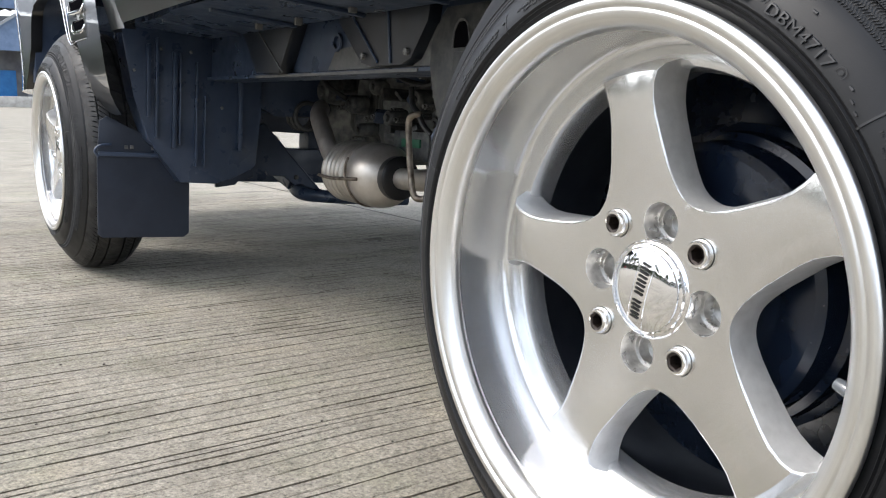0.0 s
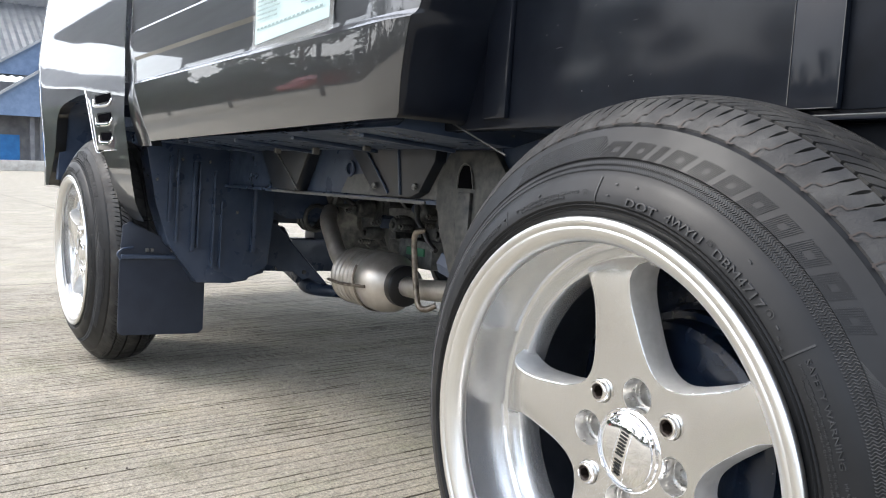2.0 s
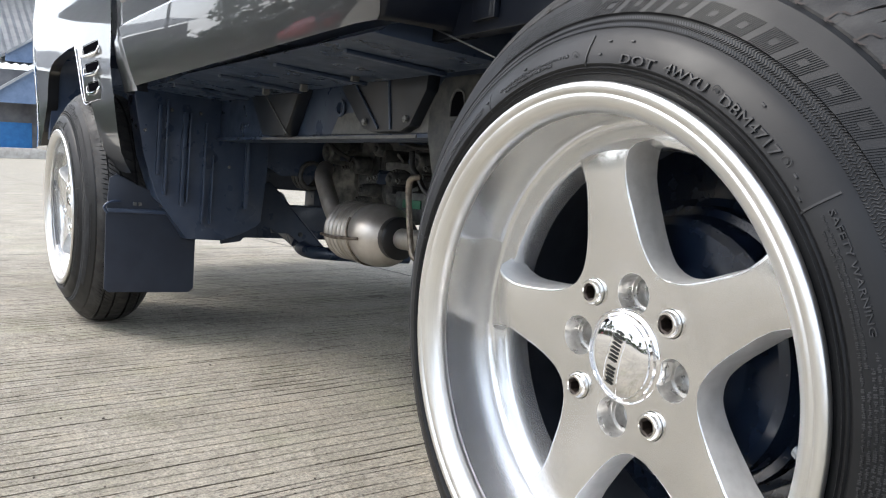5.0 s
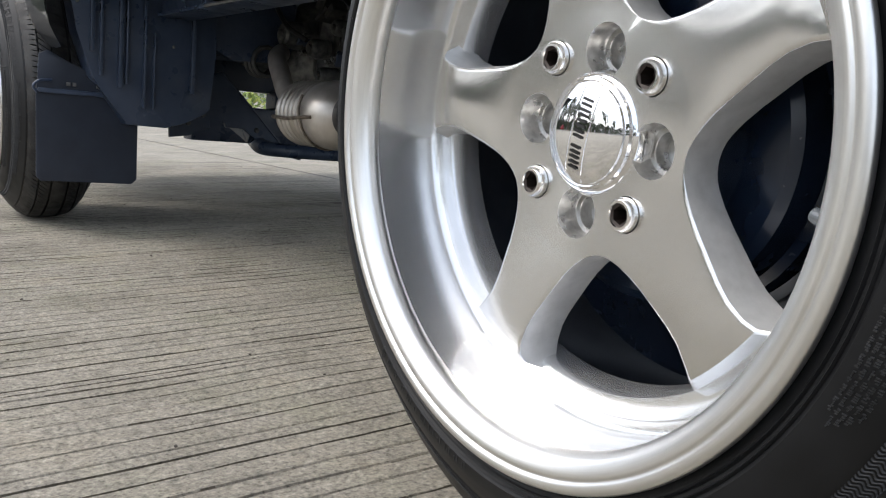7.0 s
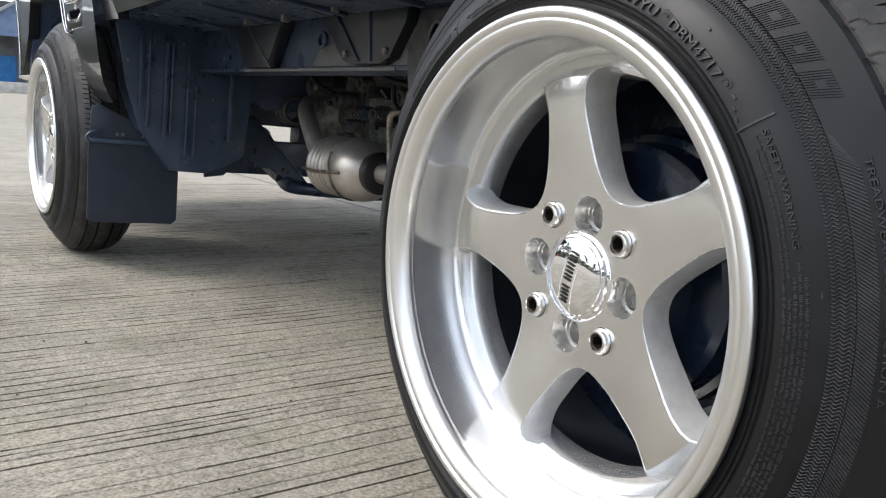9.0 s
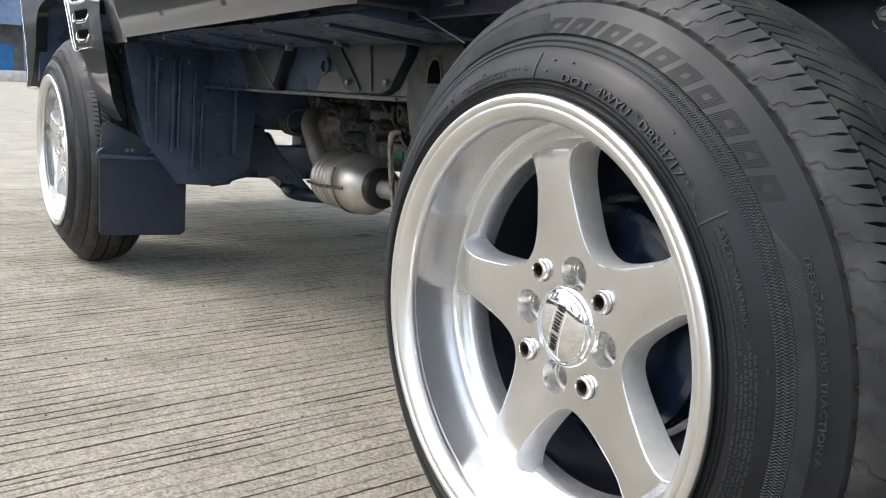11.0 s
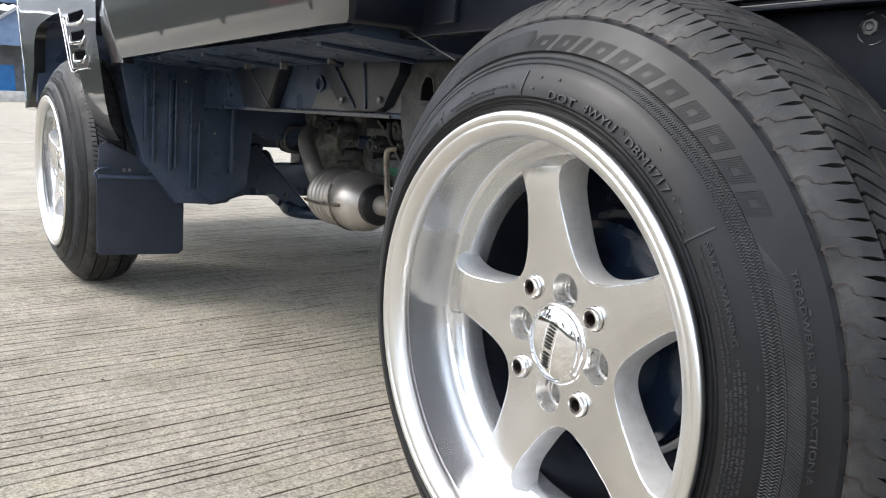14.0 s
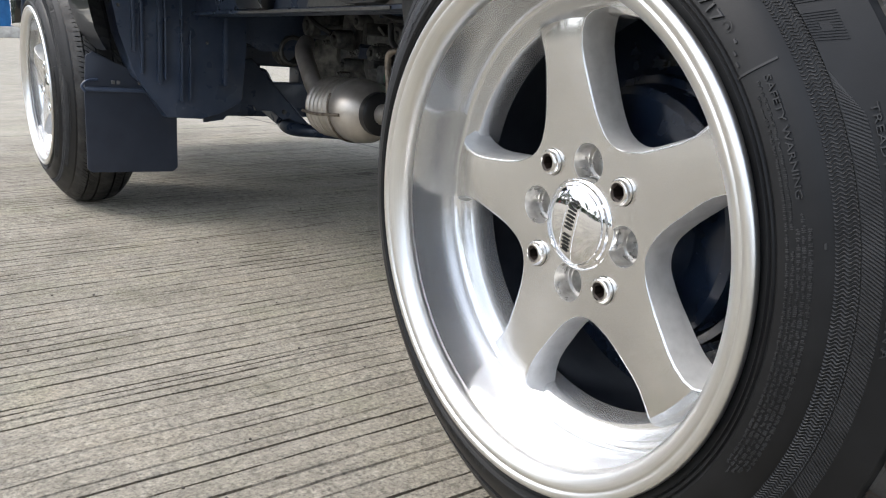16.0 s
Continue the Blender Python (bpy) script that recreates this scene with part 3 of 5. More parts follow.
    # moulded lettering: readable words, and plain blocks for the maker's name
    for body, a0, a1, r0, size in (("DOT", 99.4, 107.4, 0.2098, 0.0086), ("4WYU", 109.6, 119.2, 0.2108, 0.0086), ("DBM4717", 122.6, 136.0, 0.2112, 0.0086),
                                   ("SAFETY WARNING", 146.8, 164.0, 0.2200, 0.0043), ("TREADWEAR 380  TRACTION A", 154.5, 183.5, 0.2552, 0.0045)):
        part("raised_lettering", on_sidewall(text_mesh(body, size, 0.0005), a0, a1, r0, 0.0015), M_RUBBER, tyre, "raised black moulded lettering", 30)
    for a0, r0 in ((121.0, 0.2158), (137.6, 0.2155), (87.4, 0.2154)):
        bm = bmesh.new()
        a = radians(a0)
        cx, cy, cz = side_x(r0), r0 * math.cos(a), r0 * math.sin(a)
        for rad0, rad1 in ((0.0034, 0.0028), (0.0015, 0.0)):
            n = 20
            for i in range(n):
                q = []
                for rad, j in ((rad0, i), (rad0, i + 1), (rad1, i + 1), (rad1, i)):
                    t = 2 * math.pi * j / n
                    q.append(bm.verts.new((cx - 0.0007, cy + rad * math.cos(t), cz + rad * math.sin(t))))
                bm.faces.new(q)
        bmesh.ops.remove_doubles(bm, verts=bm.verts, dist=1e-6)
        part("mould_stamp", bm, M_RUBBER, tyre, "", 0)
    widths = (1.15, 1.05, 0.45, 1.1, 1.1, 1.0, 1.05, 1.0, 1.15, 1.1, 1.0)
    total = sum(widths) + 0.28 * 10
    pos = 88.6
    span = (147.0 - 88.6) / total
    for w in widths:
        bm = bmesh.new()
        n = max(4, int(w * span / 0.36))
        rows = []
        for v in (0.0, 0.33, 0.34, 0.66, 0.67, 1.0):
            r = 0.2442 + 0.0125 * v
            row = []
            for i in range(n):
                hollow = 0.36 < (i + 0.26) / n < 0.66 and w > 0.6 and 0.335 < v < 0.665
                for u, lift in ((i, -0.0001), (i, 0.0005), (i + 0.52, 0.0005), (i + 0.52, -0.0001)):
                    a = radians(pos + w * span * u / n - (1 - v) * 1.5)
                    row.append(bm.verts.new((side_x(r) - (-0.0001 if hollow else lift), r * math.cos(a), r * math.sin(a))))
            rows.append(row)
        for p, q in zip(rows, rows[1:]):
            for c in range(len(p) - 1):
                bm.faces.new((p[c], p[c + 1], q[c + 1], q[c]))
        pos += (w + 0.28) * span
        part("relief_block", bm, M_HATCH, tyre, "hatched raised rubber block", 0)
    # hatched bands either side of the name
    for a0, a1, r0, r1 in ((149.5, 205.0, 0.2446, 0.2528), (62.0, 87.0, 0.2446, 0.2620)):
        bm = bmesh.new()
        n = int((a1 - a0) / 0.48)
        for i in range(n):
            f = i / n
            taper = min(1.0, 0.25 + f * 10) if a0 > 100 else min(1.0, 0.2 + (1 - f) * 8)
            rows = []
            for k in range(3):
                r = r0 + (r1 - r0) * taper * k / 2
                rows.append([bm.verts.new((side_x(r) - lift, r * math.cos(radians(a)), r * math.sin(radians(a)))) for a, lift in
                             ((a0 + 0.48 * i + k * 0.9, -0.0002), (a0 + 0.48 * i + k * 0.9, 0.0007), (a0 + 0.48 * (i + 0.5) + k * 0.9, 0.0007), (a0 + 0.48 * (i + 0.5) + k * 0.9, -0.0002))])
            for p, q in zip(rows, rows[1:]):
                for c in range(3):
                    bm.faces.new((p[c], p[c + 1], q[c + 1], q[c]))
        tagged(part("hatched_band", bm, M_RUBBER, tyre, "", 0), kind="stuff")
    # moulded wave band: fine wavy ridges across it, stacked all round
    verts, faces = [], []
    ridges, steps = 700, 16
    for n in range(ridges):
        a0 = 2 * math.pi * n / ridges
        base = len(verts)
        for k in range(steps + 1):
            r = 0.2336 + 0.0100 * k / steps
            a = a0 + 0.0036 * math.sin(2 * math.pi * 2.2 * k / steps)
            for da, lift in ((-0.0027, -0.0001), (0.0, 0.00070), (0.0027, -0.0001)):
                verts.append((side_x(r) - lift, r * math.cos(a + da), r * math.sin(a + da)))
        for k in range(steps):
            p, q = base + 3 * k, base + 3 * k + 3
            faces += [(p, p + 1, q + 1, q), (p + 1, p + 2, q + 2, q + 1)]
    me = bpy.data.meshes.new("wave_band")
    me.from_pydata(verts, [], faces)
    me.materials.append(M_RUBBER)
    band = new("wave_band", me)
    band.parent = tyre
    tagged(band, "fine moulded wavy ridges", kind="stuff")
    # radial mould lines and unreadable small print as bars
    bm = bmesh.new()

    def bar(a0, a1, r0, r1, lift=0.0005):
        n = max(1, int(abs(a1 - a0) / 3))
        for i in range(n):
            b0, b1 = radians(a0 + (a1 - a0) * i / n), radians(a0 + (a1 - a0) * (i + 1) / n)
            m = max(1, int((r1 - r0) / 0.003))
            for k in range(m):
                ra, rb = r0 + (r1 - r0) * k / m, r0 + (r1 - r0) * (k + 1) / m
                top, low = [[bm.verts.new((side_x(r) - h, r * math.cos(a), r * math.sin(a))) for r, a in ((ra, b0), (ra, b1), (rb, b1), (rb, b0))] for h in (lift, -0.0003)]
                bm.faces.new(top)
                bm.faces.new(low[::-1])
                for c in range(4):
                    bm.faces.new((top[c], top[(c + 1) % 4], low[(c + 1) % 4], low[c]))
    for a in (90.3, 145.0):
        bar(a, a + 0.34, 0.2070, 0.2285, 0.0009)
    for a, r in ((93.5, 0.2145), (94.6, 0.2235), (99.8, 0.2240), (72.0, 0.2205), (59.0, 0.2170), (128.0, 0.2245), (139.8, 0.2150), (141.4, 0.2120), (143.0, 0.2105), (75.0, 0.2465), (160.0, 0.2590), (170.0, 0.2300)):
        bar(a, a + 0.75, r, r + 0.0009, 0.0011)
    for a in (60.0, 42.0, 20.0, 262.0, 310.0):
        bar(a, a + 0.22, 0.2070, 0.2240)
    rr = random.Random(9)
    for r0, h, a0, a1 in ((0.2158, 0.0015, 147.0, 168), (0.2132, 0.0015, 149, 206), (0.2208, 0.0017, 166, 206), (0.2183, 0.0017, 168, 207), (0.2158, 0.0015, 171, 207), (0.2234, 0.0017, 168, 205),
                          (0.2122, 0.0022, 66, 80), (0.2156, 0.0024, 64, 85), (0.2130, 0.0022, 38, 57), (0.2158, 0.0022, 42, 57)):
        a = a0
        while a < a1:
            for k in range(rr.randint(2, 7)):
                w = rr.uniform(0.10, 0.22)
                bar(a, a + w, r0 + h * rr.choice((0.0, 0.0, 0.35)), r0 + h * rr.choice((1.0, 1.0, 0.65)), 0.0007)
                a += w + 0.12
            a += 0.3
    # size marking, low on the tyre, as thin upright bars
    a = 279.0
    for n in (2, 2, 3, 2, 3, 3, 2, 3, 2, 0, 2, 3, 2):
        for k in range(n):
            bar(a, a + 0.26, 0.2098 + 0.002 * (k % 2), 0.2152, 0.0006)
            a += 0.75
        a += 0.8
    tagged(part("small_print", bm, M_RUBBER, tyre, "rows of tiny moulded bars", 0), kind="stuff")
    return tyre


def build_drum(wheel):
    prof = [(0.034, 0.034), (0.034, 0.066), (0.052, 0.074), (0.054, 0.098), (0.058, 0.104), (0.080, 0.106), (0.082, 0.112), (0.098, 0.113), (0.100, 0.119), (0.112, 0.119), (0.114, 0.140), (0.116, 0.166), (0.120, 0.166), (0.120, 0.03)]
    part("brake_drum", lathe(prof, 96), M_DRUM, wheel, "black painted ribbed brake drum", 25)
    bm = lathe([(0.043, 0.0335), (0.043, 0.002), (0.050, 0.002), (0.050, 0.0335)], 40)
    part("hub_plate", bm, M_DRUM, wheel)


def build_valve(wheel):
    bm = bmesh.new()
    prof = [(0.0001, 0.0), (0.0040, 0.0004), (0.0044, 0.003), (0.0044, 0.011), (0.0038, 0.0125), (0.0033, 0.013), (0.0033, 0.020), (0.0050, 0.024), (0.0060, 0.030), (0.0060, 0.034)]
    n = 20
    rings = [[bm.verts.new((-r * math.cos(2 * math.pi * i / n), r * math.sin(2 * math.pi * i / n), h)) for i in range(n)] for r, h in prof]
    for a, b in zip(rings, rings[1:]):
        for i in range(n):
            bm.faces.new((a[i], a[(i + 1) % n], b[(i + 1) % n], b[i]))
    ob = part("valve_stem", bm, material("smoky_valve_cap", (0.10, 0.11, 0.12), 0.2, 0.0, 0.6, 0.1), wheel, "grey tyre valve with dust cap", 35)
    a = radians(192)
    ob.matrix_local = Matrix.Translation((0.014, 0.143 * math.cos(a), 0.143 * math.sin(a))) @ Matrix.Rotation(a - math.pi / 2, 4, "X") @ Matrix.Rotation(radians(-14), 4, "Y")


truck = thing("pickup_truck", "black pickup truck with polished alloy wheels on a concrete yard", "pickup truck")
LEAN = pose(0, 0, 0, 0, 2.87, 0)   # tumblehome of the body; the wheels stand upright
truck.matrix_basis = LEAN
UPRIGHT = LEAN.inverted()
HUB_Z = 0.305


def build_wheel(d):
    """d: how far the spokes stand further out than on the deep-dished rear wheel (negative: further out)."""
    w = build_rim(truck, d)
    build_tyre(w)
    for k in range(4):
        build_nut(w, k, d)
    build_cap(w, d)
    build_drum(w)
    build_valve(w)
    return w


rear_wheel = build_wheel(0.0)
rear_wheel.matrix_basis = UPRIGHT @ pose(0.0205, 0, HUB_Z - 0.001, 0, 0.2, -1.1)
front_wheel = build_wheel(-0.026)
front_wheel.matrix_basis = UPRIGHT @ pose(0.008, 1.880, HUB_Z - 0.0062, 20, 0, 0)


WIDTH = 1.33
copy_thing(rear_wheel, UPRIGHT @ pose(WIDTH + 0.07, 0, HUB_Z, 35, 0, 180))
copy_thing(front_wheel, UPRIGHT @ pose(WIDTH + 0.07, 1.88, HUB_Z, 10, 0, 180))


# ---- pickup body ----
def body_x(z):
    """Outer skin of door and wing across the height."""
    return lerp_table([(0.30, 0.085), (0.34, 0.064), (0.40, 0.040), (0.47, 0.016), (0.54, 0.000), (0.585, -0.0105), (0.60, -0.0140), (0.615, -0.0174), (0.635, -0.0214), (0.66, -0.0255), (0.685, -0.0287), (0.704, -0.0306), (0.709, -0.0250), (0.714, -0.0222),
                       (0.735, -0.0223), (0.758, -0.0222), (0.764, -0.0275), (0.79, -0.0274), (0.820, -0.0268), (0.826, -0.0225), (0.95, -0.0215), (1.06, -0.015), (1.16, 0.005)], z)


DOOR_ROWS = [0.590, 0.60, 0.615, 0.635, 0.66, 0.685, 0.704, 0.709, 0.714, 0.735, 0.758, 0.764, 0.79, 0.820, 0.826, 0.86, 0.90, 0.95, 1.0, 1.06]


def door_surface():
    """Door skin as a regular grid: fore-aft curve, creases, slanted rear edge."""
    bm = bmesh.new()
    zs = [0.0, *DOOR_ROWS[1:], 1.12]
    cols = []
    n = 26
    for i in range(n + 1):
        s = i / n
        col = []
        for k, z in enumerate(zs):
            y_front = lerp_table([(0.58, 1.358), (0.71, 1.435), (0.82, 1.466), (0.96, 1.508), (1.12, 1.52)], max(z, 0.58))
            y_rear = lerp_table([(0.58, 0.374), (0.66, 0.347), (0.74, 0.314), (0.85, 0.270), (1.12, 0.19)], max(z, 0.58))
            zz = z if k else 0.581 + 0.014 * s
            x = body_x(zz) + 0.006 * max(0.0, (s - 0.95) / 0.05) ** 2
            col.append(bm.verts.new((x, y_front + (y_rear - y_front) * s, zz)))
        # return edge under the door
        low = bm.verts.new((col[0].co.x + 0.03, col[0].co.y, col[0].co.z + 0.002))
        cols.append([low, *col])
    for a, b in zip(cols, cols[1:]):
        for i in range(len(a) - 1):
            bm.faces.new((a[i], a[i + 1], b[i + 1], b[i]))
    return bm, [v.co.copy() for v in cols[-1]]


_skin, _rear = door_surface()
door = part("door", _skin, M_PAINT, truck, "glossy black door panel with two pressed creases", 20)
_bm = bmesh.new()
_rows = [[_bm.verts.new((p.x + dx, p.y - dy, p.z)) for dx, dy in ((0.0005, 0.0), (0.010, 0.006), (0.106, 0.014))] for p in _rear]
for _p, _q in zip(_rows, _rows[1:]):
    for _k in range(2):
        _bm.faces.new((_p[_k], _p[_k + 1], _q[_k + 1], _q[_k]))
part("cab_corner", _bm, M_BEDPAINT, truck, "dull black rear corner of the cab", 60)

ARCH = [(1.43, 0.400), (1.51, 0.399), (1.58, 0.402), (1.592, 0.414), (1.600, 0.431), (1.608, 0.458), (1.650, 0.508), (1.680, 0.541), (1.745, 0.587), (1.80, 0.640), (1.86, 0.690), (1.92, 0.712), (2.0, 0.713), (2.125, 0.705),
        (2.20, 0.699), (2.254, 0.688), (2.285, 0.670), (2.296, 0.655), (2.303, 0.625), (2.308, 0.575), (2.33, 0.540), (2.36, 0.500), (2.40, 0.455), (3.0, 0.43)]
LOWER = [(0.395, 0.026), (0.402, 0.021), (0.415, 0.010), (0.431, -0.002), (0.445, -0.010), (0.458, -0.0155), (0.48, -0.0195), (0.508, -0.022), (0.54, -0.024), (0.60, -0.0252), (0.66, -0.0262), (0.75, -0.0272), (0.85, -0.0268), (0.95, -0.0240), (1.05, -0.0175), (1.12, -0.010)]
UPPER = [(0.60, -0.0252)] + LOWER[-6:]


def wing_x(y, z):
    x = lerp_table(LOWER if y < 2.0 else UPPER, z)
    start = lerp_table([(0.5, 2.44), (0.6, 2.49), (0.73, 2.57), (0.87, 2.62), (1.12, 2.55)], z)
    return x + 1.1 * max(0.0, y - start) ** 2 


def wing_surface():
    bm = bmesh.new()
    ys = [1.43, 1.45, 1.47, 1.49, 1.51, 1.53, 1.55, 1.565, 1.58, 1.586, 1.592, 1.596, 1.600, 1.604, 1.608, 1.62, 1.635, 1.65, 1.665, 1.68, 1.70, 1.72, 1.745, 1.77, 1.80, 1.83, 1.86, 1.89, 1.92, 1.96, 2.0, 2.06, 2.125, 2.20, 2.23, 2.254, 2.27, 2.285, 2.296, 2.300, 2.303, 2.306, 2.308, 2.318, 2.33, 2.345, 2.36, 2.38, 2.40, 2.44, 2.48, 2.52, 2.56, 2.60, 2.64, 2.68, 2.73, 2.80, 2.90, 3.0]
    cols = []
    n = 34
    for y in ys:
        lo = max(lerp_table(ARCH, y), 0.345)
        col = []
        for k in range(n + 1):
            z = lo + (1.12 - lo) * k / n
            yy = y
            if y < 1.575:      # rear edge follows the door's front edge
                front = lerp_table([(0.39, 1.500), (0.43, 1.462), (0.466, 1.440), (0.52, 1.457), (0.572, 1.482), (0.60, 1.500), (0.636, 1.518), (0.70, 1.520), (0.84, 1.535), (1.12, 1.545)], z)
                yy = front + (1.575 - front) * (y - 1.43) / 0.145
            col.append(bm.verts.new((wing_x(yy, z), yy, z)))
        cols.append(col)
    for a, b in zip(cols, cols[1:]):
        for i in range(n):
            bm.faces.new((a[i], a[i + 1], b[i + 1], b[i]))
    # flange turned in round the arch
    for a, b in zip(cols, cols[1:]):
        a0, b0 = a[0], b[0]
        bm.faces.new((a0, b0, bm.verts.new((b0.co.x + 0.03, b0.co.y, b0.co.z + 0.004)), bm.verts.new((a0.co.x + 0.03, a0.co.y, a0.co.z + 0.004))))
    bmesh.ops.remove_doubles(bm, verts=bm.verts, dist=1e-5)
    return bm


wing = part("front_wing", wing_surface(), M_PAINT, truck, "glossy black front wing with wheel arch", 30)


# scuttle strip between wing and door
_st = bmesh.new()
_cols = []
for _z in [0.572, 0.60, 0.64, 0.68, 0.72, 0.76, 0.80, 0.84, 0.90, 1.0, 1.12]:
    _f = lerp_table([(0.58, 1.370), (0.71, 1.446), (0.82, 1.477), (0.96, 1.519), (1.12, 1.531)], _z)
    _r = lerp_table([(0.572, 1.472), (0.60, 1.490), (0.636, 1.508), (0.70, 1.510), (0.84, 1.525), (1.12, 1.535)], _z)
    _cols.append([_st.verts.new((min(body_x(_z), -0.01) + _o, _f + (_r - _f) * _k, _z)) for _k, _o in ((0.0, 0.03), (0.02, 0.008), (0.10, 0.004), (0.5, 0.003), (0.92, 0.005), (0.99, 0.012), (1.0, 0.03))])
for _p, _q in zip(_cols, _cols[1:]):
    for _i in range(len(_p) - 1):
        _st.faces.new((_p[_i], _p[_i + 1], _q[_i + 1], _q[_i]))
part("scuttle_panel", _st, M_PAINT, truck, "glossy black scuttle panel", 35)

# triple vent with chrome lips behind the arch
VROWS = [(0.712, 1.640, 1.905), (0.664, 1.628, 1.868), (0.616, 1.615, 1.826), (0.570, 1.602, 1.780)]
vent = part("side_vent", prism([(1.590, 0.562), (1.645, 0.722), (1.925, 0.722), (1.770, 0.562)], 0, -0.026, -0.018, 0.003), M_PAINT, truck, "black triple-slot side vent with bright edges")
for _a, _b in zip(VROWS, VROWS[1:]):
    _zt, _zb = _a[0] - 0.006, _b[0] + 0.012
    _y0, _y1, _w0, _w1 = _b[1] + 0.012, _a[1] + 0.012, _a[2] - 0.095, _b[2] - 0.075
    part("vent_slot", prism([(_y0, _zb + 0.002), (_y1, _zt - 0.004), (_w0, _zt - 0.004), (_w1, _zb + 0.002)], 0, -0.0285, -0.020, 0.008), M_HOLE, vent, "dark vent slot")
    _lip = [(-0.028, _y0 - 0.010, _zb + 0.010), (-0.030, _y0 - 0.008, _zb + 0.001), (-0.031, _y0 + 0.010, _zb - 0.005), (-0.031, _w1 - 0.010, _zb - 0.003), (-0.030, _w1 + 0.016, _zb + 0.003), (-0.028, _w1 + 0.030, _zb + 0.016)]
    part("vent_lip", tube(_lip, lambda t: 0.0042 - 0.0026 * abs(2 * t - 1), 8, 4), M_CHROME, vent, "bright chrome vent lip")
# highlight along the painted plate edge, put in as a chrome line
part("vent_edge_glint", tube([(-0.0275, 1.925, 0.722), (-0.0275, 1.855, 0.650), (-0.0270, 1.770, 0.562), (-0.0270, 1.680, 0.560), (-0.0270, 1.592, 0.562)], 0.0012, 8, 5), M_CHROME, vent, "thin bright line standing for the vent's edge highlight")

# arch liner and inner wing
LINE = [(2.324, 0.475), (2.318, 0.56), (2.306, 0.655), (2.265, 0.700), (2.125, 0.722), (2.0, 0.728), (1.92, 0.726), (1.84, 0.700), (1.78, 0.655)]
part("arch_liner", prism(LINE + [(y + 0.035 * (1 if y > 2.2 else -0.3), z + (0.03 if z > 0.64 else 0.0)) for y, z in reversed(LINE)], 0, -0.012, 0.42), M_UNDER, truck, "black wheel arch liner", 40)

# front bumper corner
part("front_corner", box((0.20, 2.88, 0.44), (1.30, 3.0, 0.72), 0.03), M_PAINT, truck, "black front bumper")

# mud flap behind the front wheel
flap = part("mud_flap", prism([(-0.006, 0.128), (0.004, 0.120), (0.190, 0.118), (0.202, 0.128), (0.200, 0.335), (0.090, 0.360), (0.060, 0.372), (0.012, 0.395), (-0.004, 0.385), (-0.008, 0.300)], 1, 1.572, 1.577, 0.0012), M_FLAP, truck, "black rubber mud flap")
part("flap_bar", box((-0.006, 1.564, 0.306), (0.185, 1.572, 0.316), 0.002), M_UNDER, flap, "black retaining strip")
part("flap_hook", tube([(-0.008, 1.560, 0.305), (-0.016, 1.560, 0.318), (-0.004, 1.560, 0.330), (0.02, 1.565, 0.333)], 0.003, 8), M_UNDER, flap, "black bent hook")
for _x in (0.05, 0.062, 0.11, 0.125):
    part("flap_bolt", box((_x, 1.5655, 0.324), (_x + 0.007, 1.572, 0.332), 0.001), M_DIRTY_LIT, flap, "small grey bolt")

# cab underside: sill, footwell rear panel, floor
part("sill", prism([(0.030, 0.600), (0.002, 0.586), (0.20, 0.578), (0.26, 0.600), (0.26, 0.640), (0.03, 0.640)], 1, 0.40, 1.44, 0.003), M_UNDER, truck, "black cab sill")
part("cab_floor", box((0.20, 0.36, 0.602), (1.32, 2.5, 0.64), 0.01), M_UNDER, truck, "black cab floor")
footwell = part("footwell_panel", prism([(0.030, 0.585), (0.060, 0.440), (0.092, 0.345), (0.110, 0.330), (0.160, 0.262), (0.165, 0.252), (0.252, 0.250), (0.296, 0.264), (0.341, 0.288), (0.352, 0.300), (0.360, 0.420), (0.360, 0.600), (0.03, 0.600)], 1, 1.533, 1.60, 0.004), M_UNDER, truck, "black pressed footwell panel")
for _x, _z0, _z1, _w in ((0.085, 0.40, 0.56, 0.010), (0.104, 0.352, 0.575, 0.008), (0.143, 0.330, 0.55, 0.010), (0.158, 0.340, 0.55, 0.006), (0.196, 0.290, 0.53, 0.007), (0.217, 0.290, 0.455, 0.005), (0.30, 0.33, 0.56, 0.012)):
    part("pressed_rib", box((_x, 1.522, _z0), (_x + _w, 1.5335, _z1), 0.003), M_UNDER, footwell)
for _x, _z in ((0.118, 0.552), (0.186, 0.551), (0.262, 0.430), (0.060, 0.50)):
    part("panel_bolt", lathe([(0.0, 0.004), (-0.004, 0.003), (-0.004, 0.0001)], 10, False), M_WELD, footwell, "small zinc bolt head").matrix_local = Matrix.Translation((_x, 1.533, _z)) @ Matrix.Rotation(radians(90), 4, "Z")

# chassis rails and cross members
for _x in (0.235, 1.09):
    part("chassis_rail", prism([(_x, 0.498), (_x + 0.06, 0.498), (_x + 0.06, 0.592), (_x, 0.592)], 1, -1.0, 2.45, 0.004), M_UNDER, truck, "black chassis rail")
part("rail_flange", box((0.225, -1.0, 0.492), (0.30, 2.0, 0.4985), 0.001), M_UNDER, truck)
gus = part("rail_gusset", prism([(0.872, 0.600), (0.868, 0.574), (0.822, 0.536), (0.789, 0.507), (0.760, 0.501), (0.669, 0.501), (0.643, 0.510), (0.604, 0.560), (0.598, 0.600)], 0, 0.212, 0.2345, 0.003), M_BRACKET, truck, "gloss black triangular rail bracket with two bolts")
